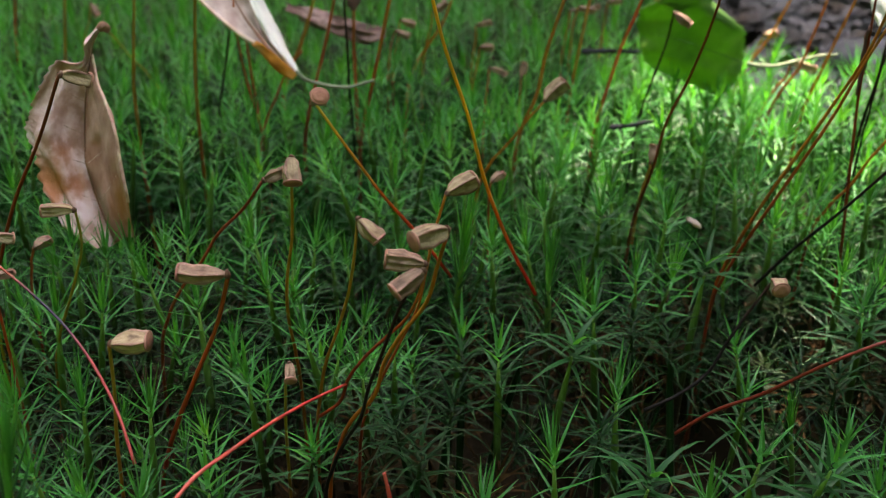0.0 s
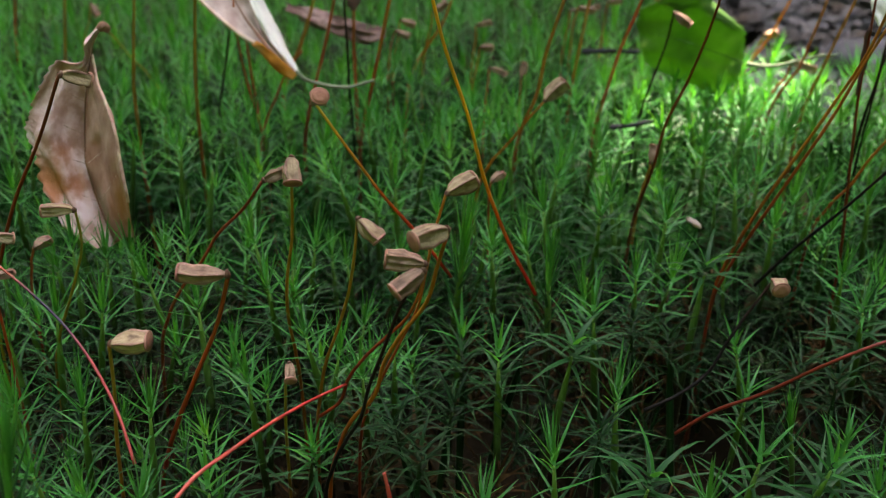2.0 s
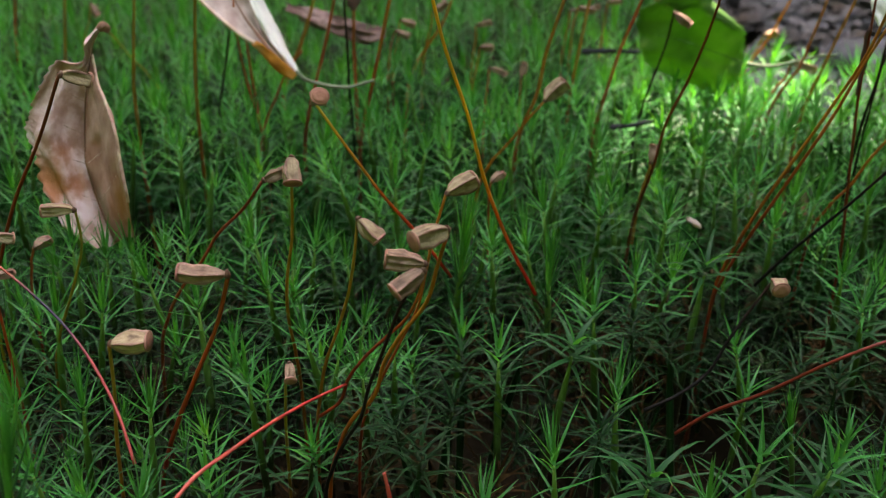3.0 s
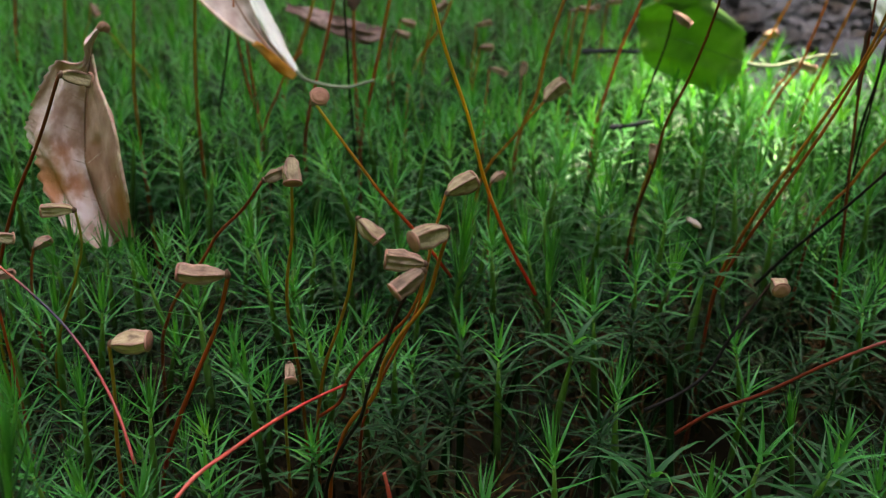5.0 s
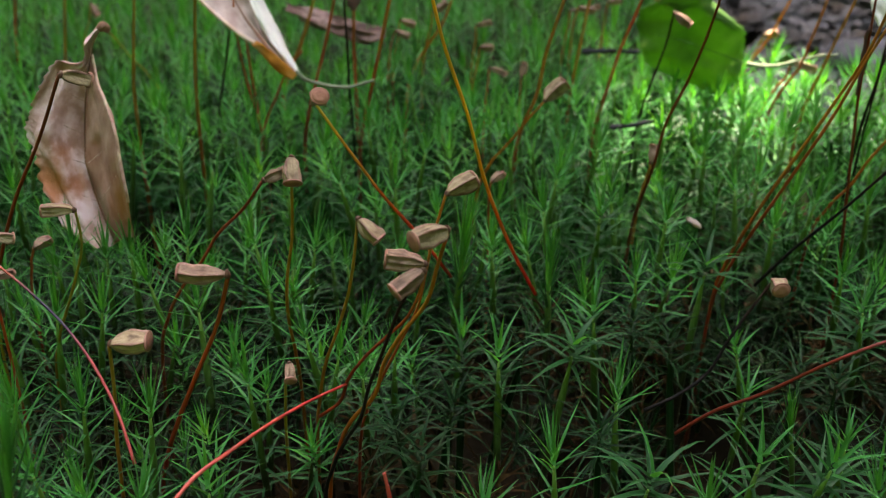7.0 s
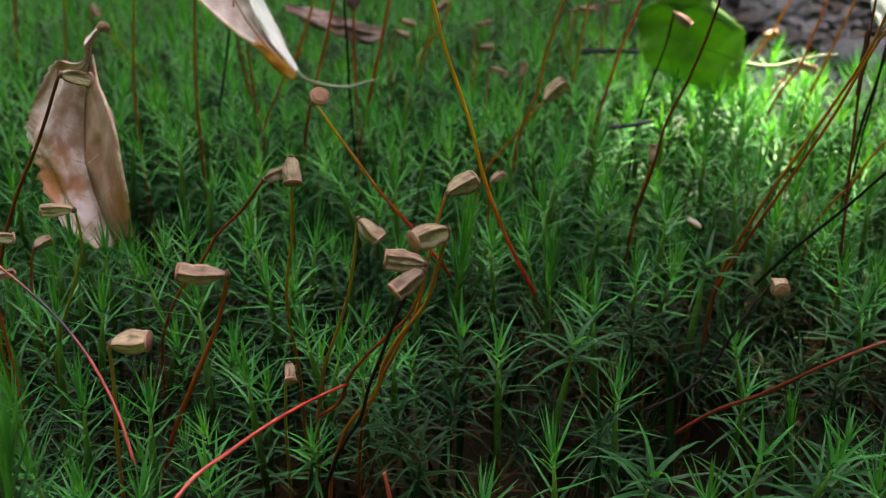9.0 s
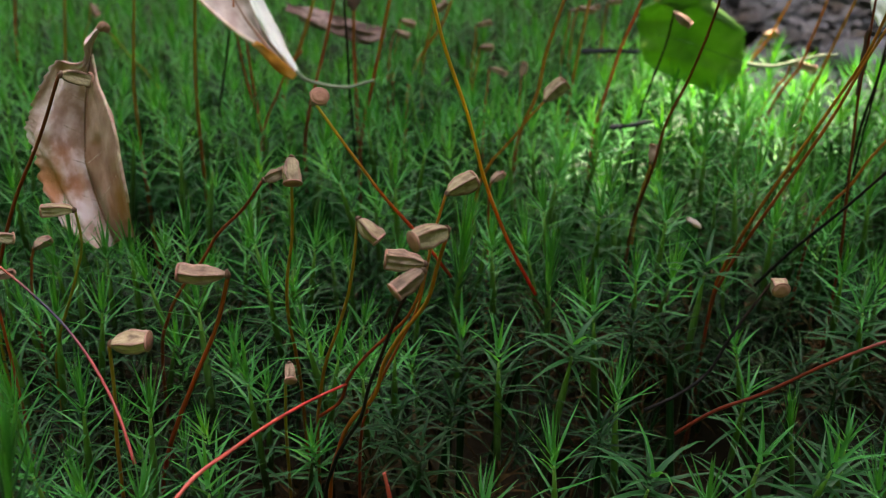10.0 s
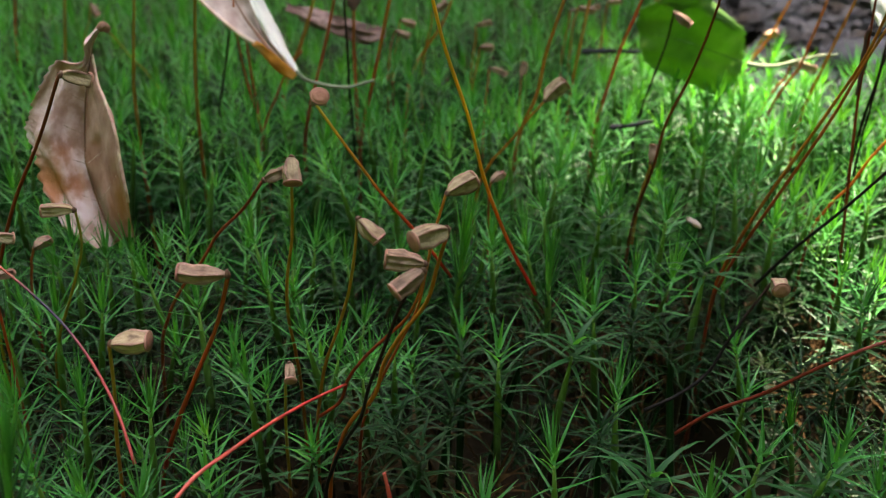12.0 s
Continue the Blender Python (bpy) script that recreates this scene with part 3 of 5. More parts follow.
# ---- sporophytes: wiry stalks with box-shaped capsules ----
def capsule_mesh(length, width, rng):
    """Four-angled box with wrinkled sides, narrowing to a neck at its foot and to a round mouth."""
    rings, sides = 13, 48
    half = width / 2
    prof = [(0.00, 0.25), (0.03, 0.40), (0.07, 0.36), (0.11, 0.52), (0.18, 0.72), (0.30, 0.89), (0.45, 1.0), (0.60, 1.03), (0.74, 1.0), (0.85, 0.95), (0.93, 0.90), (0.98, 0.86), (1.0, 0.84)]
    verts, faces, folds = [], [], []
    seed = rng.uniform(0, 50)
    flat = rng.uniform(0.72, 0.95)
    flare, bow = rng.uniform(0.06, 0.18), rng.uniform(-0.10, 0.10) * length
    for s, r in prof:
        sq = max(0.0, min(1.0, (s - 0.06) / 0.12)) * max(0.0, min(1.0, (1.06 - s) / 0.10))
        for k in range(sides):
            a = 2 * math.pi * k / sides
            c, d = math.cos(a), math.sin(a)
            corner = int(a / (math.pi / 2))
            rise = 1 + 0.30 * noise.noise(Vector((corner * 7 + seed, s * 2.6, 0)))
            stray = 0.22 * noise.noise(Vector((corner * 5 + seed, s * 3.2, 4)))
            off = (a % (math.pi / 2)) - math.pi / 4 + stray
            wing = 0.64 + 0.20 * (1 - abs(math.cos(2 * a))) + 0.30 * rise * math.exp(-(off / 0.15) ** 2)
            crinkle = 0.22 * noise.noise(Vector((c * 1.4 + seed, d * 1.4, s * 2.6))) + 0.10 * noise.noise(Vector((c * 4 + seed, d * 4, s * 9)))
            rr = half * r * (1 - flare + 2 * flare * s) * (1 - sq + sq * wing + sq * crinkle)
            verts.append((c * rr + bow * 4 * s * (1 - s), d * rr * flat, s * length))
    for i in range(rings - 1):
        for k in range(sides):
            a, b = i * sides + k, i * sides + (k + 1) % sides
            faces.append((a, b, b + sides, a + sides))
            folds.append(1 if i > 3 and (k % 12) in (5, 6) else 0)
    faces.append(tuple(range(sides))[::-1])
    folds.append(0)
    return verts, faces, flat, 1 + flare, folds


def lathe(profile, sides, flat=1.0):
    verts, faces = [], []
    for z, r in profile:
        for k in range(sides):
            a = 2 * math.pi * k / sides
            verts.append((math.cos(a) * r, math.sin(a) * r * flat, z))
    for i in range(len(profile) - 1):
        for k in range(sides):
            a, b = i * sides + k, i * sides + (k + 1) % sides
            faces.append((a, b, b + sides, a + sides))
    faces.append(tuple(range((len(profile) - 1) * sides, len(profile) * sides)))
    return verts, faces


LOOKS = {"seta_dark_red": "dark red", "seta_red": "red", "seta_olive": "olive green", "seta_gold": "golden olive", "seta_amber": "amber",
         "seta_amber_red": "amber to red", "seta_yellow_red": "yellow to red", "seta_sunset": "pale yellow to red", "seta_pink_red": "bright pinkish red", "seta_plum": "plum and pink",
         "seta_crimson": "crimson", "seta_black": "blackened"}
stalk_rng = random.Random(21)


def sporophyte(points, colour, r=0.0003, axis=None, wid=1.0, cap=cap_tan, lying=False):
    foot = Vector(points[0])
    bend = None
    if not lying:
        bend = foot + (foot - Vector(points[1])).normalized() * 0.005 + Vector((0, 0, -0.005))
        foot = bend + (bend - foot) * 0.5
        foot.z = soil_height(foot.x, foot.y) - 0.002
    thing = new("moss_sporophyte")
    thing.location = foot
    look_of = LOOKS[colour.name]
    what = "wiry %s moss stalk with a dry four-angled capsule" if axis else "bare wiry %s moss stalk rising from the cushion"
    tagged(thing, what % look_of, "moss stalk", "moss stalks")
    root = [] if lying else [Vector((0, 0, 0)), bend - foot]
    path = spline(root + [Vector(p) - foot for p in points], 36)
    part("stalk", mesh_of("stalk", *tube(path, lambda t: r * (1.12 - 0.3 * t), 8, 0.12), colour), thing)
    if axis:
        axis = Vector(axis)
        length = axis.length
        q = axis.to_track_quat("Z", "Y").to_matrix().to_4x4() @ Matrix.Rotation(stalk_rng.uniform(-0.3, 0.3), 4, "Z")
        width = 0.0027 * wid
        v, f, flat, wide, folds = capsule_mesh(length, width, stalk_rng)
        shell = mesh_of("capsule", v, f, cap)
        shell.materials.append(fold_pink if cap is not cap_dark else cap_dark)
        shell.polygons.foreach_set("material_index", folds)
        body = part("capsule", shell, thing, {"capsule_tan": "dry wrinkled tan capsule", "capsule_brown": "wrinkled reddish brown capsule"}.get(cap.name, "dark shrunken capsule"))
        body.matrix_local = Matrix.Translation(path[-1]) @ q
        mr = width / 2 * 0.80 * wide
        part("mouth_rim", mesh_of("mouth_rim", *lathe([(length - 0.00022, mr * 0.98), (length - 0.00010, mr * 1.10), (length + 0.00002, mr * 1.15), (length + 0.00012, mr * 1.10), (length + 0.00009, mr * 0.92)], 24, flat), rim_pink), body)
        part("mouth", mesh_of("mouth", *lathe([(length + 0.00002, mr * 0.95), (length + 0.00017, mr * 0.9), (length + 0.00021, mr * 0.5)], 24, flat), mouth_pink), body, "pinkish membrane over the mouth")
        part("neck", mesh_of("neck", *lathe([(-0.0002, r * 0.8), (0.0, r * 1.5), (0.00022, r * 2.1), (0.0004, r * 1.6)], 14), cap_neck), body)
    return thing


sporophyte([(-0.0721, 0.1420, 0.0426), (-0.0682, 0.1420, 0.0532), (-0.0639, 0.1420, 0.0635), (-0.0585, 0.1420, 0.0733), (-0.0538, 0.1420, 0.0833)], st_dark, r=0.00030, axis=(0.0032, 0.0024, -0.0018), wid=1.00, cap=cap_tan)
sporophyte([(-0.0594, 0.1365, 0.0421), (-0.0572, 0.1365, 0.0477), (-0.0550, 0.1365, 0.0532), (-0.0531, 0.1365, 0.0589), (-0.0531, 0.1365, 0.0647)], st_olive, r=0.00024, axis=(-0.0047, -0.0001, -0.0001), wid=0.85, cap=cap_tan)
sporophyte([(-0.0649, 0.1309, 0.0419), (-0.0649, 0.1309, 0.0472), (-0.0648, 0.1309, 0.0526), (-0.0643, 0.1309, 0.0579), (-0.0634, 0.1309, 0.0632)], st_red, r=0.00024, axis=(0.0023, 0.0014, -0.0008), wid=0.80, cap=cap_tan)
sporophyte([(-0.0406, 0.121, 0.0315), (-0.0377, 0.121, 0.0395), (-0.0343, 0.121, 0.0473), (-0.0308, 0.121, 0.0552), (-0.0284, 0.121, 0.0633)], st_red, r=0.00036, axis=(-0.0067, 0.0001, 0.0002), wid=1.01, cap=cap_brown)
sporophyte([(-0.0456, 0.1134, 0.0256), (-0.045, 0.1134, 0.0336), (-0.0445, 0.1134, 0.0415), (-0.0436, 0.1134, 0.0495), (-0.0431, 0.1134, 0.0574)], st_gold, r=0.00030, axis=(0.0053, -0.0004, 0.0007), wid=1.17, cap=cap_tan)
sporophyte([(-0.0441, 0.1438, 0.0415), (-0.0414, 0.1438, 0.0468), (-0.0378, 0.1438, 0.0516), (-0.0346, 0.1438, 0.0567), (-0.0304, 0.1438, 0.0610), (-0.0270, 0.1438, 0.0658)], st_dark, r=0.00028, axis=(0.0032, 0.0007, 0.0012), wid=0.85, cap=cap_brown)
sporophyte([(-0.0232, 0.1379, 0.0384), (-0.0239, 0.1379, 0.0453), (-0.0236, 0.1379, 0.0521), (-0.0224, 0.1379, 0.0589), (-0.0219, 0.1379, 0.0657), (-0.0215, 0.1379, 0.0726)], st_gold, r=0.00026, axis=(0.0004, -0.0032, -0.0027), wid=1.05, cap=cap_tan)
sporophyte([(-0.0185, 0.1288, 0.0371), (-0.0173, 0.1288, 0.0433), (-0.0153, 0.1288, 0.0492), (-0.0135, 0.1288, 0.0552), (-0.0124, 0.1288, 0.0614), (-0.0117, 0.1288, 0.0676)], st_gold, r=0.00026, axis=(0.0030, -0.0015, -0.0026), wid=0.98, cap=cap_tan)
sporophyte([(-0.0111, 0.1289, 0.0354), (-0.0087, 0.1289, 0.0413), (-0.0062, 0.1289, 0.0470), (-0.0037, 0.1289, 0.0527), (-0.0024, 0.1289, 0.0589), (-0.0012, 0.1289, 0.0651), (0.0004, 0.1289, 0.0711)], st_amber_red, r=0.00024, axis=(0.0039, 0.0021, 0.0013), wid=0.95, cap=cap_tan)
sporophyte([(-0.0147, 0.1164, 0.0372), (-0.0126, 0.1159, 0.0428), (-0.0092, 0.1154, 0.0476), (-0.0078, 0.1148, 0.0533), (-0.0052, 0.1143, 0.0586), (-0.0021, 0.1137, 0.0635), (-0.0007, 0.1131, 0.0692), (0.0007, 0.1124, 0.0749)], st_amber, r=0.00029, axis=(-0.0042, -0.0027, -0.0002), wid=1.12, cap=cap_tan)
sporophyte([(-0.0181, 0.1234, 0.0374), (-0.0149, 0.1230, 0.0405), (-0.0134, 0.1226, 0.0450), (-0.0109, 0.1222, 0.0490), (-0.0079, 0.1218, 0.0526), (-0.0049, 0.1213, 0.0562), (-0.0031, 0.1209, 0.0606), (-0.0021, 0.1204, 0.0652)], st_amber_red, r=0.00025, axis=(-0.0054, 0.0003, 0.0006), wid=1.05, cap=cap_brown, lying=True)
sporophyte([(-0.0150, 0.1122, 0.0378), (-0.0131, 0.1117, 0.0426), (-0.0108, 0.1112, 0.0473), (-0.0096, 0.1107, 0.0524), (-0.0080, 0.1101, 0.0573), (-0.0064, 0.1095, 0.0623), (-0.0047, 0.1089, 0.0672), (-0.0021, 0.1082, 0.0717)], st_black, r=0.00025, axis=(-0.0036, -0.0023, -0.0017), wid=0.95, cap=cap_brown)
sporophyte([(0.0161, 0.1574, 0.0369), (0.0109, 0.1541, 0.0493), (0.0067, 0.1505, 0.0620), (0.0037, 0.1466, 0.0750), (0.0001, 0.1423, 0.0877), (-0.0025, 0.1374, 0.1005)], st_yellow_red, r=0.00028, lying=True)
sporophyte([(0.0014, 0.1603, 0.0388), (-0.0038, 0.1576, 0.0483), (-0.0095, 0.1547, 0.0574), (-0.0144, 0.1516, 0.0669), (-0.0191, 0.1483, 0.0765)], st_sunset, r=0.00027, axis=(0.0013, -0.0035, 0.0024), wid=1.00, cap=cap_tan, lying=True)
sporophyte([(-0.0328, 0.0923, 0.0477), (-0.0301, 0.0983, 0.0483), (-0.0264, 0.1039, 0.0480), (-0.0224, 0.1092, 0.0478), (-0.0181, 0.1143, 0.0473), (-0.0135, 0.1191, 0.0466)], st_pink, r=0.00025, lying=True)
sporophyte([(-0.0391, 0.1039, 0.0455), (-0.0417, 0.1082, 0.0504), (-0.0452, 0.1123, 0.0548), (-0.0497, 0.1163, 0.0585), (-0.0550, 0.1201, 0.0613), (-0.0605, 0.1237, 0.0637)], st_plum, r=0.00020, lying=True)
sporophyte([(-0.0057, 0.0985, 0.0393), (-0.0064, 0.0985, 0.0440), (-0.0071, 0.0985, 0.0488)], st_pink, r=0.00028, lying=True)
sporophyte([(0.0346, 0.1243, 0.0335), (0.0396, 0.1228, 0.0390), (0.0456, 0.1212, 0.0434), (0.0510, 0.1195, 0.0486), (0.0566, 0.1177, 0.0535), (0.0625, 0.1158, 0.0578)], st_crimson, r=0.00026, lying=True)
sporophyte([(0.0305, 0.1284, 0.0345), (0.0358, 0.1299, 0.0364), (0.0403, 0.1315, 0.0394), (0.0430, 0.1330, 0.0440), (0.0461, 0.1346, 0.0486), (0.0495, 0.1362, 0.0530)], st_black, r=0.00026, axis=(0.0002, -0.0032, 0.0002), wid=1.05, cap=cap_tan, lying=True)
sporophyte([(0.0534, 0.1557, 0.0399), (0.0584, 0.1546, 0.0476), (0.0640, 0.1533, 0.0549), (0.0692, 0.1520, 0.0624), (0.0741, 0.1506, 0.0701)], st_black, r=0.00027, lying=True)
sporophyte([(0.0513, 0.1664, 0.0381), (0.0547, 0.1651, 0.0487), (0.0587, 0.1636, 0.0590), (0.0627, 0.1619, 0.0693), (0.0664, 0.1602, 0.0798), (0.0683, 0.1584, 0.0906)], st_amber, r=0.00030)
sporophyte([(0.0503, 0.1630, 0.0375), (0.0543, 0.1620, 0.0483), (0.0586, 0.1608, 0.0589), (0.0628, 0.1597, 0.0695), (0.0661, 0.1584, 0.0804), (0.0702, 0.1570, 0.0911)], st_amber_red, r=0.00029)
sporophyte([(0.0736, 0.1716, 0.0398), (0.0727, 0.1716, 0.0494), (0.0719, 0.1716, 0.0590), (0.0711, 0.1716, 0.0685), (0.0709, 0.1716, 0.0781), (0.0706, 0.1716, 0.0877)], st_dark, r=0.00027)
sporophyte([(0.0846, 0.2005, 0.0442), (0.0851, 0.2005, 0.0522), (0.0861, 0.2005, 0.0601), (0.0865, 0.2005, 0.0682), (0.0869, 0.2005, 0.0762)], st_black, r=0.00028)
sporophyte([(0.0851, 0.1996, 0.0440), (0.0853, 0.1996, 0.0504), (0.0857, 0.1996, 0.0569), (0.0862, 0.1996, 0.0634), (0.0874, 0.1996, 0.0697)], st_black, r=0.00024)
sporophyte([(0.0739, 0.1818, 0.0412), (0.0769, 0.1808, 0.0465), (0.0789, 0.1798, 0.0522), (0.0816, 0.1788, 0.0576), (0.0843, 0.1778, 0.0630)], st_amber_red, r=0.00028)
sporophyte([(0.0375, 0.1827, 0.0405), (0.0393, 0.1809, 0.0501), (0.0404, 0.1791, 0.0598), (0.0431, 0.1771, 0.0692), (0.0450, 0.1749, 0.0787), (0.0463, 0.1727, 0.0883)], st_dark, r=0.00029)
sporophyte([(0.0349, 0.2236, 0.0416), (0.0368, 0.2236, 0.0504), (0.0390, 0.2236, 0.0592), (0.0419, 0.2236, 0.0677), (0.0445, 0.2236, 0.0764)], st_red, r=0.00034)
sporophyte([(0.0435, 0.2202, 0.0431), (0.0447, 0.2202, 0.0492), (0.0464, 0.2202, 0.0552), (0.0479, 0.2202, 0.0613), (0.0487, 0.2202, 0.0675)], st_black, r=0.00026, axis=(0.0035, -0.0014, -0.0024), wid=0.85, cap=cap_brown)
sporophyte([(0.0773, 0.2587, 0.0412), (0.0813, 0.2587, 0.0478), (0.0843, 0.2587, 0.0550), (0.0869, 0.2587, 0.0622), (0.0893, 0.2587, 0.0696)], st_amber, r=0.00036)
sporophyte([(0.0786, 0.2617, 0.0410), (0.0800, 0.2617, 0.0448), (0.0813, 0.2617, 0.0485)], st_olive, r=0.00028, axis=(0.0031, -0.0009, 0.0009), wid=0.90, cap=cap_tan)
sporophyte([(0.0833, 0.2285, 0.0447), (0.0854, 0.2285, 0.0523), (0.0875, 0.2285, 0.0598), (0.0897, 0.2285, 0.0674), (0.0914, 0.2285, 0.0750)], st_amber, r=0.00032)
sporophyte([(0.0778, 0.2319, 0.0447), (0.0812, 0.2319, 0.0508), (0.0829, 0.2319, 0.0577), (0.0845, 0.2319, 0.0647), (0.0859, 0.2319, 0.0716)], st_amber_red, r=0.00030)
sporophyte([(0.0774, 0.2351, 0.0441), (0.0795, 0.2351, 0.0472), (0.0803, 0.2351, 0.0508)], st_red, r=0.00028, axis=(0.0055, -0.0008, -0.0014), wid=0.90, cap=cap_tan)
sporophyte([(0.0097, 0.2024, 0.0404), (0.0123, 0.2015, 0.0444), (0.0150, 0.2005, 0.0483), (0.0174, 0.1995, 0.0524), (0.0201, 0.1984, 0.0562)], st_amber, r=0.00026, axis=(0.0041, 0.0019, 0.0033), wid=1.15, cap=cap_tan)
sporophyte([(0.0180, 0.2230, 0.0401), (0.0210, 0.2230, 0.0484), (0.0224, 0.2230, 0.0571), (0.0247, 0.2230, 0.0656), (0.0271, 0.2230, 0.0741)], st_amber, r=0.00036)
sporophyte([(0.0316, 0.2470, 0.0409), (0.0325, 0.2470, 0.0478), (0.0335, 0.2470, 0.0548), (0.0345, 0.2470, 0.0617), (0.0355, 0.2470, 0.0687)], st_amber, r=0.00030)
sporophyte([(-0.0178, 0.2205, 0.0412), (-0.0157, 0.2205, 0.0502), (-0.0136, 0.2205, 0.0592), (-0.0116, 0.2205, 0.0682), (-0.0093, 0.2205, 0.0772)], st_amber_red, r=0.00038)
sporophyte([(-0.0210, 0.2427, 0.0411), (-0.0210, 0.2427, 0.0477), (-0.0210, 0.2427, 0.0543), (-0.0207, 0.2427, 0.0609)], st_red, r=0.00040, axis=(-0.0003, 0.0029, 0.0050), wid=1.35, cap=cap_dark)
sporophyte([(-0.0204, 0.2234, 0.0413), (-0.0208, 0.2234, 0.0498), (-0.0208, 0.2234, 0.0583), (-0.0210, 0.2234, 0.0667), (-0.0211, 0.2234, 0.0752)], st_black, r=0.00026)
sporophyte([(-0.0304, 0.2234, 0.0420), (-0.0282, 0.2234, 0.0503), (-0.0258, 0.2234, 0.0585), (-0.0237, 0.2234, 0.0668), (-0.0218, 0.2234, 0.0752)], st_red, r=0.00034)
sporophyte([(-0.0385, 0.2538, 0.0412), (-0.0356, 0.2538, 0.0474), (-0.0332, 0.2538, 0.0537), (-0.0312, 0.2538, 0.0602), (-0.0295, 0.2538, 0.0668)], st_amber, r=0.00042)
sporophyte([(-0.0907, 0.2417, 0.0401), (-0.0896, 0.2417, 0.0479), (-0.0883, 0.2417, 0.0558), (-0.0870, 0.2417, 0.0636), (-0.0856, 0.2417, 0.0714)], st_gold, r=0.00036)
sporophyte([(-0.0676, 0.2191, 0.0411), (-0.0673, 0.2191, 0.0503), (-0.0661, 0.2191, 0.0594), (-0.0647, 0.2191, 0.0685), (-0.0634, 0.2191, 0.0776)], st_gold, r=0.00034)
sporophyte([(-0.0514, 0.2079, 0.0421), (-0.0512, 0.2079, 0.0518), (-0.0505, 0.2079, 0.0614), (-0.0494, 0.2079, 0.0710), (-0.0483, 0.2079, 0.0806)], st_gold, r=0.00036)
sporophyte([(-0.052, 0.2337, 0.0419), (-0.0503, 0.2337, 0.049), (-0.0487, 0.2337, 0.0563), (-0.047, 0.2337, 0.0635)], st_black, r=0.00026)
sporophyte([(-0.0411, 0.2212, 0.0423), (-0.0429, 0.2212, 0.0514), (-0.044, 0.2212, 0.0606), (-0.0442, 0.2212, 0.0699)], st_red, r=0.00026)
sporophyte([(-0.0419, 0.226, 0.0423), (-0.0427, 0.226, 0.0514), (-0.0431, 0.226, 0.0605), (-0.0429, 0.226, 0.0696)], st_red, r=0.00026)
sporophyte([(-0.0394, 0.2197, 0.0422), (-0.0368, 0.2197, 0.0481), (-0.034, 0.2197, 0.054), (-0.0302, 0.2197, 0.0592)], st_red, r=0.00026)
sporophyte([(-0.0070, 0.2585, 0.0410), (-0.0039, 0.2585, 0.0468), (-0.0002, 0.2585, 0.0523), (0.0022, 0.2585, 0.0585)], st_amber, r=0.00036)
sporophyte([(-0.0739, 0.2540, 0.0409), (-0.0772, 0.2540, 0.0449), (-0.0801, 0.2540, 0.0493), (-0.0832, 0.2540, 0.0534)], st_olive, r=0.00022)
sporophyte([(-0.1176, 0.2846, 0.0411), (-0.1161, 0.2846, 0.0497), (-0.1146, 0.2846, 0.0583)], st_red, r=0.00034)
sporophyte([(0.0103, 0.2400, 0.0400), (0.0107, 0.2400, 0.0440), (0.0109, 0.2400, 0.0479)], st_red, r=0.00024, axis=(0.0040, -0.0008, -0.0014), wid=0.72, cap=cap_brown)
sporophyte([(0.0083, 0.2570, 0.0408), (0.0089, 0.2570, 0.0438), (0.0091, 0.2570, 0.0469)], st_amber, r=0.00024, axis=(0.0034, 0.0002, -0.0001), wid=0.72, cap=cap_brown)
sporophyte([(0.0080, 0.2678, 0.0414), (0.0085, 0.2678, 0.0451), (0.0085, 0.2678, 0.0489)], st_amber, r=0.00024, axis=(0.0038, 0.0004, 0.0008), wid=0.72, cap=cap_brown)
sporophyte([(-0.0125, 0.2710, 0.0411), (-0.0117, 0.2710, 0.0453), (-0.0112, 0.2710, 0.0496)], st_red, r=0.00024, axis=(0.0038, -0.0007, -0.0013), wid=0.72, cap=cap_brown)
sporophyte([(-0.0139, 0.2668, 0.0410), (-0.0134, 0.2668, 0.0446), (-0.0122, 0.2668, 0.0480)], st_red, r=0.00024, axis=(0.0035, -0.0007, -0.0013), wid=0.72, cap=cap_brown)
sporophyte([(-0.0044, 0.2744, 0.0414), (-0.0033, 0.2744, 0.0459), (-0.0028, 0.2744, 0.0504)], st_amber, r=0.00024, axis=(0.0037, 0.0012, 0.0021), wid=0.72, cap=cap_brown)
sporophyte([(0.0184, 0.2397, 0.0402), (0.0185, 0.2397, 0.0427), (0.0185, 0.2397, 0.0452)], st_red, r=0.00024, axis=(0.0008, 0.0019, 0.0032), wid=0.72, cap=cap_brown)
sporophyte([(0.0342, 0.2755, 0.0410), (0.0345, 0.2755, 0.0464), (0.0357, 0.2755, 0.0516)], st_amber, r=0.00024, axis=(0.0042, -0.0006, -0.0010), wid=0.72, cap=cap_brown)
sporophyte([(0.0434, 0.2818, 0.0405), (0.0438, 0.2818, 0.0457), (0.0443, 0.2818, 0.0509)], st_red, r=0.00024, axis=(0.0036, 0.0002, 0.0003), wid=0.72, cap=cap_brown)
sporophyte([(0.0414, 0.1952, 0.0416), (0.0418, 0.1952, 0.0429), (0.0417, 0.1952, 0.0442)], st_amber, r=0.00024, axis=(0.0007, 0.0018, 0.0032), wid=0.72, cap=cap_brown)
sporophyte([(0.0091, 0.1878, 0.0409), (0.0091, 0.1878, 0.0424), (0.0095, 0.1878, 0.0438)], st_red, r=0.00024, axis=(0.0022, 0.0026, 0.0003), wid=0.72, cap=cap_brown)
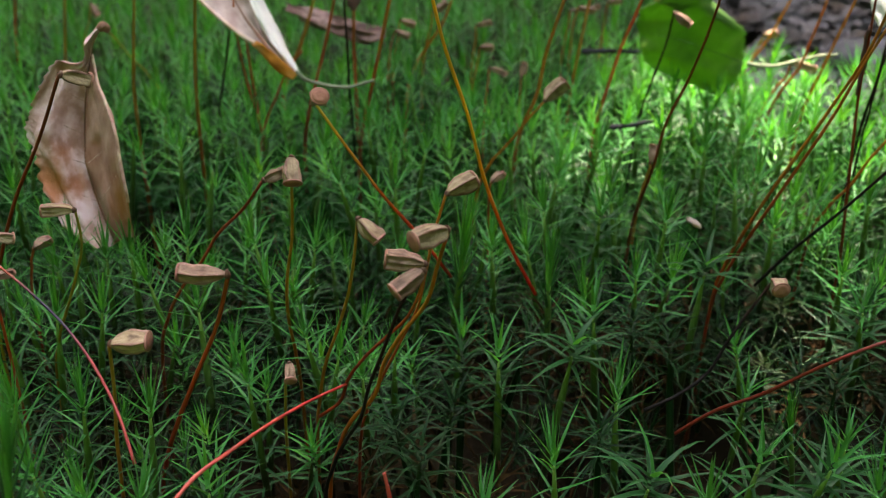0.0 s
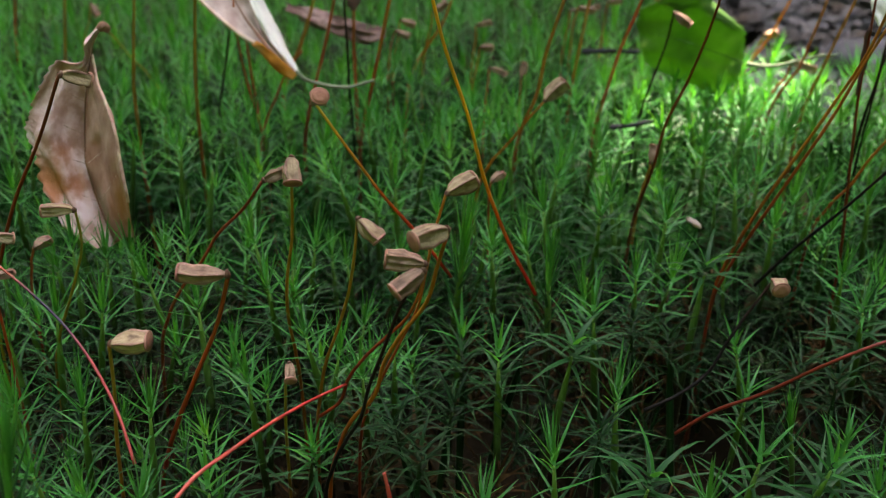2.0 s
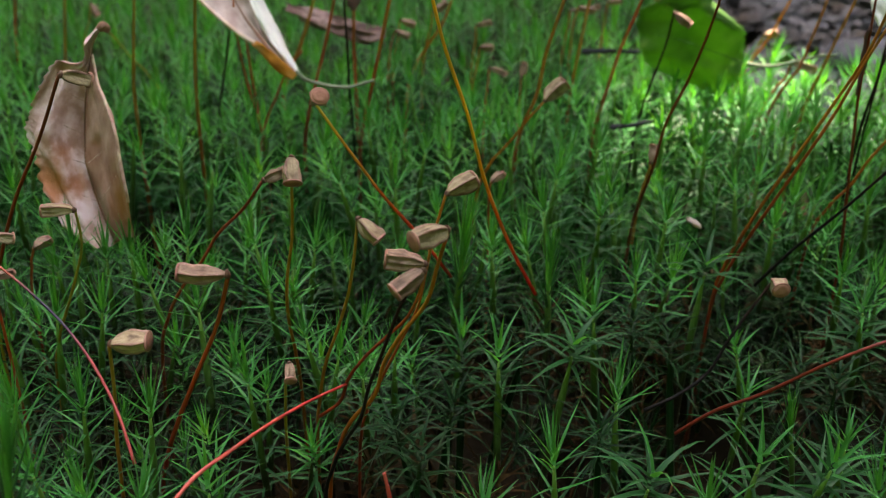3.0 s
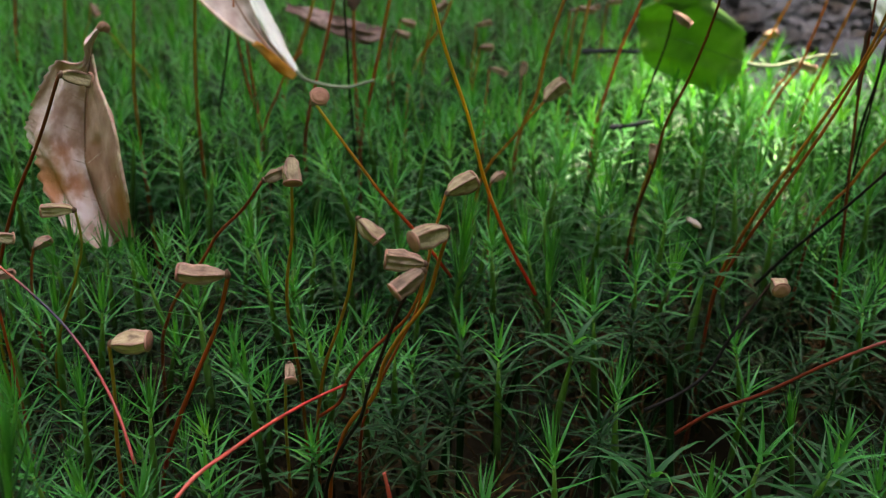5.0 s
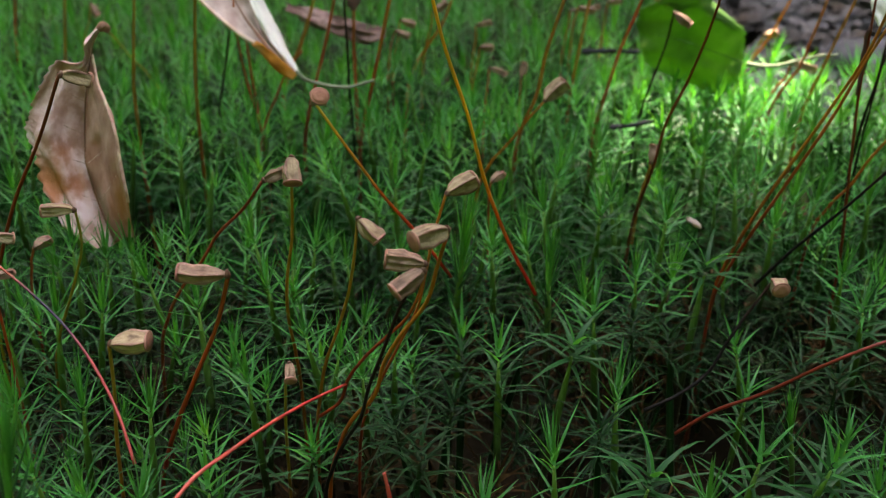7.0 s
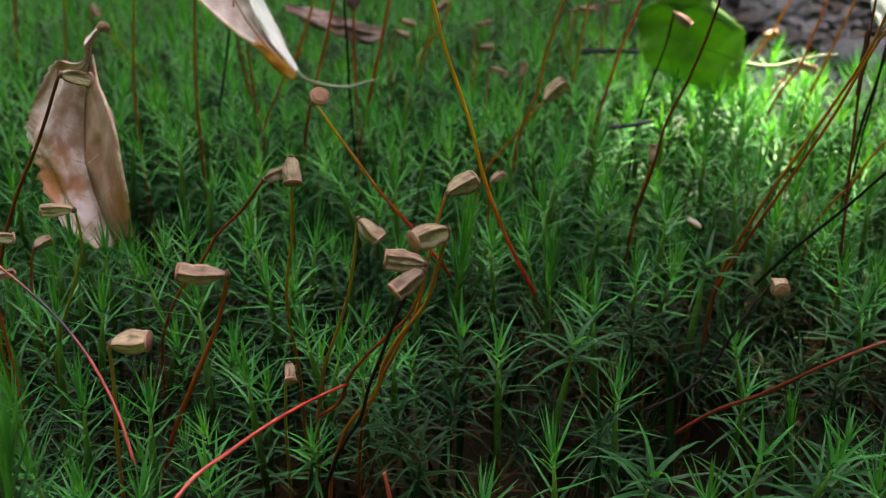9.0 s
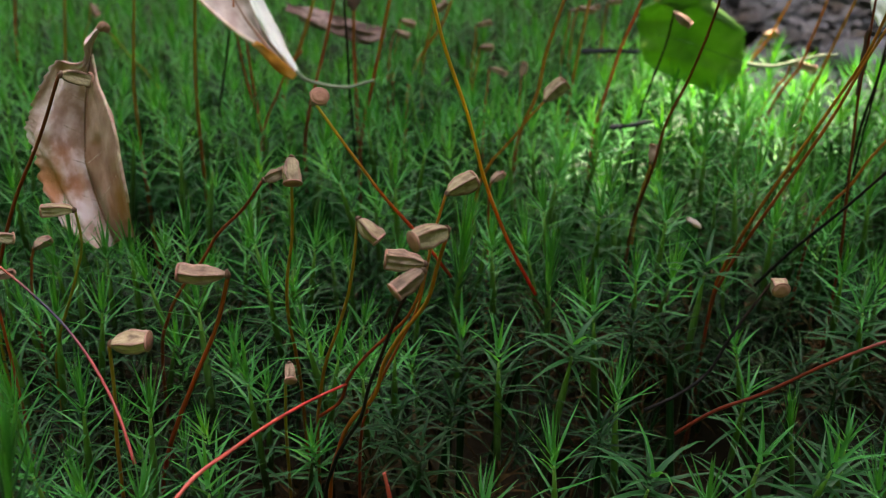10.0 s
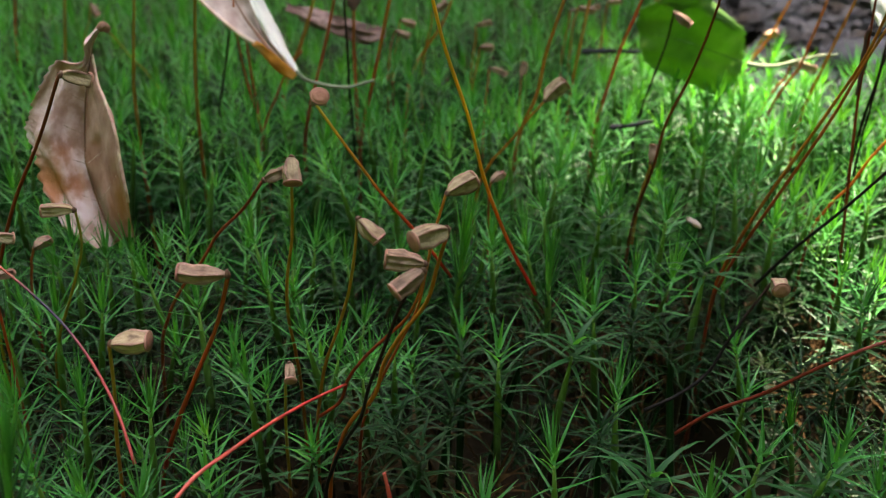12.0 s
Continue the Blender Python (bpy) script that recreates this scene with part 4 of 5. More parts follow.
sporophyte([(-0.0235, 0.1274, 0.0382), (-0.0232, 0.1274, 0.0413), (-0.0225, 0.1274, 0.0442)], st_olive, r=0.00024, axis=(0.0005, -0.0033, -0.0008), wid=0.72, cap=cap_brown)
sporophyte([(-0.0710, 0.1420, 0.0426), (-0.0706, 0.1420, 0.0463), (-0.0697, 0.1420, 0.0498)], st_olive, r=0.00024, axis=(0.0012, 0.0030, -0.0009), wid=0.72, cap=cap_brown)
sporophyte([(-0.0965, 0.2777, 0.0419), (-0.0945, 0.2777, 0.0468), (-0.0933, 0.2777, 0.0519)], st_olive, r=0.00024, axis=(0.0018, -0.0017, -0.0030), wid=0.72, cap=cap_brown)
sporophyte([(-0.0703, 0.1569, 0.0432), (-0.0699, 0.1569, 0.0449), (-0.0693, 0.1569, 0.0465)], st_red, r=0.00024, axis=(0.0017, 0.0029, 0.0001), wid=0.72, cap=cap_brown)
sporophyte([(0.0332, 0.2801, 0.0411), (0.0339, 0.2801, 0.0450), (0.0339, 0.2801, 0.0489)], st_red, r=0.00024, axis=(0.0079, 0.0006, 0.0010), wid=0.72, cap=cap_brown)
sporophyte([(0.0701, 0.2829, 0.0401), (0.0701, 0.2829, 0.0452), (0.0695, 0.2829, 0.0503)], st_red, r=0.00024, axis=(-0.0027, 0.0007, 0.0019), wid=0.72, cap=cap_brown)


# ---- fallen leaves, twigs and litter ----
def leaf_sheet(stations, depth, thick=0.00018, across=16, tooth=0.0, wave=0.0, seed=0.0, fine=6, ragged=0.0):
    """A blade from its stations (left edge, right edge), smoothed between, with thickness; depth(u, v) gives its cupping."""
    left = spline([a for a, b in stations], len(stations) * fine)
    right = spline([b for a, b in stations], len(stations) * fine)
    rows = len(left)
    verts, faces = [], []
    for side in (0, 1):
        for i in range(rows):
            u = i / (rows - 1)
            l, r = left[i], right[i]
            way = (r - l).normalized()
            cut_l = tooth * ((i * 0.5 + seed) % 1.0) + ragged * (noise.noise(Vector((i * 0.37, seed, 1))) + 0.6 * noise.noise(Vector((i * 0.9, seed, 4))))
            cut_r = tooth * ((i * 0.5 + 0.5) % 1.0) + ragged * 0.5 * noise.noise(Vector((i * 0.5, seed, 9)))
            small = min(1.0, (r - l).length / 0.012) ** 2
            cut_l, cut_r = cut_l * small, cut_r * small
            for k in range(across + 1):
                v = k / across
                p = l.lerp(r, v) - way * cut_l * (1 - v) ** 6 + way * cut_r * v ** 6
                p.y += depth(u, v) + wave * noise.noise(Vector((u * 4 + seed, v * 3, seed))) + 0.25 * wave * noise.noise(Vector((u * 13, v * 11, seed)))
                p.y += thick * side
                verts.append(p)
    n = across + 1
    for side in (0, 1):
        o = side * rows * n
        for i in range(rows - 1):
            for k in range(across):
                q = (o + i * n + k, o + i * n + k + 1, o + (i + 1) * n + k + 1, o + (i + 1) * n + k)
                faces.append(q if side == 0 else q[::-1])
    o = rows * n
    ring = [k for k in range(n)] + [i * n + across for i in range(1, rows)] + [(rows - 1) * n + k for k in range(across - 1, -1, -1)] + [i * n for i in range(rows - 2, 0, -1)]
    for a, b in zip(ring, ring[1:] + ring[:1]):
        faces.append((b, a, a + o, b + o))
    return verts, faces


def rib(name, pts, r, mat, parent, end=0.4, label=""):
    return part(name, mesh_of(name, *tube(spline(pts, 16), lambda t: r * (1 - (1 - end) * t), 6), mat), parent, label)


BUFF = [
    ((-0.061, 0.1581, 0.0469), (-0.0572, 0.1625, 0.0444)),
    ((-0.0622, 0.1583, 0.0485), (-0.0579, 0.1629, 0.0459)),
    ((-0.0638, 0.1585, 0.0505), (-0.0586, 0.1635, 0.0478)),
    ((-0.0652, 0.1596, 0.0539), (-0.0598, 0.1646, 0.0513)),
    ((-0.067, 0.1606, 0.057), (-0.0607, 0.1656, 0.0545)),
    ((-0.0679, 0.1616, 0.0601), (-0.0612, 0.1666, 0.0577)),
    ((-0.0688, 0.1625, 0.0626), (-0.0613, 0.1675, 0.0603)),
    ((-0.0696, 0.1632, 0.0648), (-0.0612, 0.1682, 0.0626)),
    ((-0.0688, 0.164, 0.0673), (-0.0611, 0.169, 0.0651)),
    ((-0.0677, 0.1649, 0.0699), (-0.0608, 0.1699, 0.0679)),
    ((-0.0663, 0.1656, 0.0721), (-0.0604, 0.1706, 0.0701)),
    ((-0.0649, 0.1664, 0.0744), (-0.0601, 0.171, 0.0713)),
    ((-0.0636, 0.1675, 0.0759), (-0.06, 0.1713, 0.0723)),
    ((-0.0617, 0.1684, 0.0751), (-0.0598, 0.1716, 0.0732)),
    ((-0.0599, 0.1694, 0.0753), (-0.0596, 0.1719, 0.074)),
    ((-0.0594, 0.17, 0.0766), (-0.0592, 0.1723, 0.0754)),
    ((-0.0595, 0.1703, 0.0782), (-0.059, 0.1728, 0.0766)),
    ((-0.0583, 0.171, 0.0794), (-0.0583, 0.1732, 0.078)),
    ((-0.0572, 0.1716, 0.0806), (-0.0574, 0.1736, 0.0791)),
    ((-0.0561, 0.1718, 0.081), (-0.0565, 0.1737, 0.0794)),
]
BUFF_FOLD = [
    ((-0.0572, 0.1625, 0.0444), (-0.0526, 0.1585, 0.0467)),
    ((-0.0586, 0.1635, 0.0478), (-0.0522, 0.1579, 0.0509)),
    ((-0.0598, 0.1646, 0.0513), (-0.0524, 0.1586, 0.0545)),
    ((-0.0607, 0.1656, 0.0545), (-0.0528, 0.1596, 0.0575)),
    ((-0.0612, 0.1666, 0.0577), (-0.0533, 0.1606, 0.0606)),
    ((-0.0613, 0.1675, 0.0603), (-0.0535, 0.1615, 0.0631)),
    ((-0.0612, 0.1682, 0.0626), (-0.0538, 0.1622, 0.0652)),
    ((-0.0611, 0.169, 0.0651), (-0.0544, 0.1631, 0.0676)),
    ((-0.0608, 0.1699, 0.0679), (-0.0558, 0.1656, 0.0696)),
    ((-0.0604, 0.1706, 0.0701), (-0.0571, 0.1677, 0.0712)),
    ((-0.06, 0.1713, 0.0723), (-0.0579, 0.1695, 0.0728)),
    ((-0.0596, 0.1719, 0.074), (-0.0586, 0.171, 0.0743)),
    ((-0.0592, 0.1723, 0.0754), (-0.0588, 0.172, 0.0754)),
]
FOLDED = [
    ((-0.0307, 0.2088, 0.0573), (-0.0303, 0.2115, 0.0572)),
    ((-0.0345, 0.2109, 0.0589), (-0.0326, 0.2136, 0.0595)),
    ((-0.0374, 0.213, 0.0613), (-0.0353, 0.2157, 0.0621)),
    ((-0.041, 0.2151, 0.0633), (-0.0377, 0.2178, 0.0648)),
    ((-0.0448, 0.2172, 0.0655), (-0.0395, 0.2199, 0.0678)),
    ((-0.0485, 0.2193, 0.0681), (-0.0407, 0.222, 0.0708)),
    ((-0.0521, 0.2214, 0.071), (-0.0425, 0.2241, 0.0738)),
]
FLAP = [
    ((-0.0298, 0.2079, 0.0584), (-0.0298, 0.2106, 0.0577)),
    ((-0.0316, 0.2097, 0.0601), (-0.0309, 0.2124, 0.0593)),
    ((-0.034, 0.2115, 0.0624), (-0.0327, 0.2142, 0.0618)),
    ((-0.0362, 0.2133, 0.0644), (-0.0338, 0.216, 0.0642)),
    ((-0.0382, 0.2151, 0.067), (-0.0354, 0.2178, 0.0667)),
    ((-0.0394, 0.2169, 0.0694), (-0.037, 0.2196, 0.0689)),
    ((-0.0408, 0.2187, 0.0724), (-0.0386, 0.2214, 0.0719)),
]
RIM = [
    ((-0.0307, 0.2079, 0.0574), (-0.0298, 0.2079, 0.0584)),
    ((-0.0335, 0.2093, 0.0582), (-0.032, 0.2093, 0.0601)),
    ((-0.0362, 0.2106, 0.0605), (-0.0347, 0.2106, 0.0621)),
    ((-0.0387, 0.2119, 0.0628), (-0.0374, 0.2119, 0.0638)),
    ((-0.0398, 0.2133, 0.0633), (-0.0391, 0.2133, 0.0638)),
]
CURLED = [
    ((-0.0398, 0.2620, 0.0546), (-0.0395, 0.2620, 0.0550)),
    ((-0.0355, 0.2620, 0.0511), (-0.0346, 0.2620, 0.0543)),
    ((-0.0299, 0.2620, 0.0487), (-0.0290, 0.2620, 0.0526)),
    ((-0.0247, 0.2620, 0.0467), (-0.0237, 0.2620, 0.0508)),
    ((-0.0193, 0.2620, 0.0452), (-0.0185, 0.2620, 0.0493)),
    ((-0.0149, 0.2620, 0.0469), (-0.0146, 0.2620, 0.0484)),
]
GREEN = [
    ((0.064, 0.236, 0.0421), (0.067, 0.236, 0.0424)),
    ((0.0567, 0.2348, 0.0454), (0.0682, 0.2348, 0.0456)),
    ((0.0489, 0.2336, 0.0491), (0.069, 0.2336, 0.0489)),
    ((0.0461, 0.2324, 0.0526), (0.0693, 0.2324, 0.052)),
    ((0.045, 0.2312, 0.0558), (0.0686, 0.2312, 0.0557)),
    ((0.0442, 0.23, 0.0595), (0.0677, 0.23, 0.0593)),
    ((0.044, 0.2288, 0.0625), (0.0646, 0.2288, 0.0622)),
    ((0.0441, 0.2276, 0.0648), (0.0606, 0.2276, 0.0652)),
    ((0.0473, 0.2264, 0.0677), (0.059, 0.2264, 0.0677)),
    ((0.0489, 0.2252, 0.0711), (0.0576, 0.2252, 0.0711)),
]
WITHERED = [
    ((0.0705, 0.1710, 0.0684), (0.0709, 0.1710, 0.0683)),
    ((0.0703, 0.1710, 0.0727), (0.0716, 0.1710, 0.0721)),
    ((0.0702, 0.1710, 0.0763), (0.0717, 0.1710, 0.0757)),
    ((0.0701, 0.1710, 0.0792), (0.0713, 0.1710, 0.0788)),
    ((0.0705, 0.1710, 0.0805), (0.0708, 0.1710, 0.0805)),
]
PETAL = [
    ((0.0883, 0.2100, 0.0677), (0.0898, 0.2100, 0.0672)),
    ((0.0871, 0.2113, 0.0703), (0.0911, 0.2113, 0.0696)),
    ((0.0868, 0.2127, 0.0725), (0.0916, 0.2127, 0.0725)),
    ((0.0877, 0.2140, 0.0755), (0.0909, 0.2140, 0.0755)),
]
# small wet leaf scrap; its pale colour stands in for a glint
SCRAP = [
    ((0.0441, 0.1706, 0.0443), (0.0444, 0.1706, 0.0448)),
    ((0.0452, 0.1713, 0.0431), (0.0456, 0.1713, 0.0439)),
    ((0.0467, 0.1719, 0.0420), (0.0470, 0.1719, 0.0428)),
    ((0.0477, 0.1726, 0.0414), (0.0478, 0.1726, 0.0417)),
]
CREST = [
    ((0.0461, 0.2290, 0.0672), (0.0464, 0.2290, 0.0685)),
    ((0.0508, 0.2290, 0.0656), (0.0511, 0.2290, 0.0685)),
    ((0.0551, 0.2290, 0.0664), (0.0552, 0.2290, 0.0690)),
    ((0.0573, 0.2290, 0.0685), (0.0574, 0.2290, 0.0692)),
]
BUFF_RIB = [(-0.0571, 0.1621, 0.0447), (-0.0596, 0.1642, 0.0516), (-0.0611, 0.1662, 0.0579), (-0.0611, 0.1678, 0.0627), (-0.0606, 0.1695, 0.068), (-0.0598, 0.1709, 0.0724), (-0.059, 0.1719, 0.0755), (-0.0585, 0.1727, 0.0777)]
FOLDED_RIB = [(-0.0354, 0.211, 0.0619), (-0.0382, 0.2133, 0.0649), (-0.0408, 0.216, 0.0672), (-0.0436, 0.2182, 0.0714)]
FOLDED_EDGE = [(-0.0387, 0.2124, 0.0633), (-0.0416, 0.2137, 0.0646), (-0.0449, 0.216, 0.0663), (-0.0485, 0.2182, 0.0686), (-0.0519, 0.2205, 0.0713)]
FOLDED_STALK = [(-0.0301, 0.2079, 0.059), (-0.0284, 0.2079, 0.0573), (-0.0255, 0.2079, 0.0563), (-0.0226, 0.2079, 0.0557), (-0.0192, 0.2079, 0.0556), (-0.0156, 0.2079, 0.0566), (-0.0142, 0.2079, 0.0571)]
GREEN_STALK = [(0.0694, 0.2325, 0.0516), (0.0724, 0.2325, 0.0511), (0.0763, 0.2325, 0.0511), (0.0806, 0.2325, 0.0523), (0.0856, 0.2325, 0.0534), (0.0896, 0.2325, 0.0538)]
GREEN_RIB = [(0.0681, 0.23, 0.0527), (0.0613, 0.2285, 0.0555), (0.054, 0.2285, 0.0581), (0.0451, 0.2285, 0.0603)]


def dry_leaf(label, category="leaf"):
    return tagged(new("fallen_leaf"), label, category, "fallen leaves")


BUFF_EDGE = [Vector(BUFF_FOLD[i][1]) + Vector((-0.0001, -0.0002, 0)) for i in (2, 4, 6, 8, 9, 10, 12)]


def build_leaves():
    a = dry_leaf("buff brown dry leaf standing upright, curled at its tip")
    part("blade", mesh_of("blade", *leaf_sheet(BUFF, lambda u, v: -0.0016 * math.sin(math.pi * v) * (1 - u), wave=0.0026, seed=2.0, fine=8, ragged=0.0013), leaf_dry), a)
    part("folded_half", mesh_of("folded_half", *leaf_sheet(BUFF_FOLD, lambda u, v: 0.0022 * math.sin(math.pi * v) * (1 - u), wave=0.0016, seed=3.0, fine=8, ragged=0.0004), leaf_inner), a, "browner half folded forward")
    rib("midrib", BUFF_RIB, 0.00022, leaf_vein, a)
    for k, side, end in ((1, 0, 5), (2, 0, 7), (3, 0, 9), (4, 0, 11), (1, 1, 4), (2, 1, 6), (3, 1, 8)):
        foot, edge = Vector(BUFF_RIB[k]), Vector((BUFF, BUFF_FOLD)[side][end][side])
        back = Vector((0, -0.0004 if side == 0 else 0.0012, -0.0006))
        rib("side_vein", [foot, foot.lerp(edge, 0.45) + back, foot.lerp(edge, 0.86) + back * 0.5], 0.00007, leaf_edge, a)
    rib("curled_edge", BUFF_EDGE, 0.00030, leaf_edge, a, 0.9, "pinkish rolled edge")
    rib("leaf_stalk", [(-0.0569, 0.1717, 0.0799), (-0.0563, 0.1717, 0.0806), (-0.0557, 0.1717, 0.0802), (-0.0559, 0.1717, 0.0796)], 0.0007, leaf_vein, a, 0.9, "brown curled stub of a stalk")
    b = dry_leaf("pale pinkish dry leaf folded along its midrib, orange at the edge")
    part("blade", mesh_of("blade", *leaf_sheet(FOLDED, lambda u, v: 0.002 * math.sin(math.pi * v) * u, tooth=0.0003, wave=0.0012, seed=5.0), leaf_pink), b)
    part("folded_half", mesh_of("folded_half", *leaf_sheet(FLAP, lambda u, v: -0.001 * math.sin(math.pi * v), tooth=0.0002, wave=0.0008, seed=6.0), leaf_pale), b, "pale whitish half folded over")
    part("edge", mesh_of("edge", *leaf_sheet(RIM, lambda u, v: -0.0006, wave=0.0006, seed=7.0, across=4), leaf_orange), b, "orange-brown edge")
    rib("midrib", FOLDED_RIB, 0.0004, leaf_vein, b)
    rib("rolled_edge", FOLDED_EDGE, 0.0005, leaf_rim, b, 0.9, "pale pinkish rolled edge")
    rib("leaf_stalk", FOLDED_STALK, 0.00042, leaf_stalk, b, 0.8, "curved pale stalk")
    c = dry_leaf("pinkish brown curled dead leaf lying on the moss")
    part("blade", mesh_of("blade", *leaf_sheet(CURLED, lambda u, v: 0.008 * (v - 0.5) ** 2 + 0.003 * v, tooth=0.0003, wave=0.003, seed=9.0, ragged=0.002), leaf_brown), c)
    d = dry_leaf("fresh green scalloped leaf lit through by the sun")
    part("blade", mesh_of("blade", *leaf_sheet(GREEN, lambda u, v: 0.006 * (v - 0.5) ** 2 + 0.003 * u, tooth=0.0007, wave=0.0025, seed=4.0, fine=3, ragged=0.0008), leaf_live), d)
    for rows, mat, label in ((WITHERED, cap_dark, "withered dark brown blade clinging to a stalk"), (PETAL, leaf_pale, "pale whitish petal-like scrap among the stalks"),
                                   (SCRAP, leaf_pink, "small pale wet leaf scrap on the moss"), (CREST, leaf_gold, "yellowish leaf tip glowing in the sun")):
        bit = dry_leaf(label)
        part("blade", mesh_of("blade", *leaf_sheet(rows, lambda u, v: 0.002 * (v - 0.5) ** 2 + 0.0008 * v, wave=0.0006, seed=len(label), across=8), mat), bit)
    rib("midrib", GREEN_RIB, 0.00014, leaf_rib, d)
    rib("leaf_stalk", GREEN_STALK, 0.0005, leaf_stalk, d, 0.7, "pale whitish stalk")


build_leaves()


def build_litter():
    """Grey-brown litter beyond the edge of the moss."""
    rng = random.Random(31)
    verts, faces = [], []
    for i in range(6000):
        x, y = (rng.uniform(0.05, 0.7), rng.uniform(0.25, 1.0)) if i % 4 == 0 else (rng.uniform(0.06, 0.24), rng.uniform(0.25, 0.46))
        if in_moss(x - 0.008, y - 0.008):
            continue
        z = soil_height(x, y) + rng.uniform(0.001, 0.009)
        ln, w = rng.uniform(0.005, 0.016), rng.uniform(0.003, 0.008)
        m = Matrix.Translation((x, y, z)) @ Euler((rng.uniform(-0.5, 0.5), rng.uniform(-0.5, 0.5), rng.uniform(0, 6.28))).to_matrix().to_4x4()
        o = len(verts)
        for s in (0.0, 0.25, 0.5, 0.75, 1.0):
            h = w * 0.5 * math.sin(math.pi * (0.06 + 0.88 * s))
            c = 0.15 * ln * math.sin(3 * s)
            verts += [m @ Vector((ln * (s - 0.5), -h, c + h * 0.3)), m @ Vector((ln * (s - 0.5), 0, c)), m @ Vector((ln * (s - 0.5), h, c + h * 0.3))]
        for k in range(4):
            a = o + k * 3
            faces += [(a, a + 1, a + 4, a + 3), (a + 1, a + 2, a + 5, a + 4)]
    tagged(new("leaf_litter", mesh_of("leaf_litter", verts, faces, litter_mat)), "grey-brown crumbled leaf litter beside the moss", "leaf litter", kind="stuff")
    for x, y, s in ((0.125, 0.305, 0.016), (0.098, 0.325, 0.012), (0.150, 0.345, 0.020), (0.118, 0.272, 0.007)):
        bm = bmesh.new()
        bmesh.ops.create_icosphere(bm, subdivisions=3, radius=s)
        for v in bm.verts:
            v.co *= 1 + 0.3 * noise.noise(v.co / s * 1.3 + Vector((x * 90, y * 70, 0)))
            v.co.z *= 0.6
        me = bpy.data.meshes.new("stone")
        bm.to_mesh(me)
        bm.free()
        me.materials.append(stone_mat)
        me.polygons.foreach_set("use_smooth", [True] * len(me.polygons))
        ob = tagged(new("stone", me), "grey weathered stone lying in the litter", "stone", "stones in the litter")
        ob.location = (x, y, soil_height(x, y) + s * 0.3)


def build_twig(points, r):
    pts = [Vector(p) for p in points]
    foot = pts[0].copy()
    ob = new("twig", mesh_of("twig", *tube(spline([p - foot for p in pts], 14), lambda t: r * (1 - 0.4 * t), 8, 0.4), twig_grey))
    ob.location = foot
    tagged(ob, "thin grey dead twig caught in the moss", "twig", "dead twigs")


build_litter()


def build_sky_screen():
    """An added, unseen dark ring, higher towards the front, that holds off low sky light."""
    rng = random.Random(51)
    verts, faces, n = [], [], 72
    for i in range(n):
        a = 2 * math.pi * i / n
        for z, r in ((-0.3, 5.0), (3.0, 5.1), (7.4 - 2.2 * math.cos(a) + rng.uniform(-0.6, 0.6), 5.0)):
            verts.append((r * math.sin(a) * rng.uniform(0.96, 1.04), r * math.cos(a), z))
    for i in range(n):
        for k in (0, 1):
            a, b = i * 3 + k, (i + 1) % n * 3 + k
            faces.append((a, a + 1, b + 1, b))
    tagged(new("backdrop", mesh_of("backdrop", verts, faces, screen_mat)), "unseen dark green ring added to block low sky light", "woods", kind="structure")


build_sky_screen()
build_twig([(0.0357, 0.2119, 0.0448), (0.0400, 0.2116, 0.0454), (0.0449, 0.2121, 0.0463)], 0.0006)
build_twig([(0.0351, 0.2591, 0.0450), (0.0424, 0.2598, 0.0450), (0.0501, 0.2588, 0.0451)], 0.0008)


# ---- the young tree overhead, whose leaves dapple the sun ----
CENTRE = Vector((0.04, 0.19, 0.05))
SIDE = SUN.cross(Vector((0, 0, 1))).normalized()
OVER = SIDE.cross(SUN).normalized()
FAR = 1.9


def tree_leaf_mesh(length, width):
    verts, faces = [], []
    for s in (0.0, 0.2, 0.45, 0.7, 0.88, 1.0):
        h = width * 0.5 * math.sin(math.pi * min(1, 0.05 + 0.95 * s ** 0.8)) if s < 1 else 0.0
        verts += [(-h, s * length, 0.12 * h), (0, s * length, -0.03 * length * math.sin(3 * s)), (h, s * length, 0.12 * h)]
    for i in range(5):
        a = i * 3
        faces += [(a, a + 1, a + 4, a + 3), (a + 1, a + 2, a + 5, a + 4)]
    return mesh_of("leaf", verts, faces, tree_leaf)


def shadow_spot(x, y):
    """Where a place of the moss lies in the plane of the crown, seen along the sun."""
    p = Vector((x, y, moss_top(x, y))) - CENTRE
    return p.dot(SIDE), p.dot(OVER)


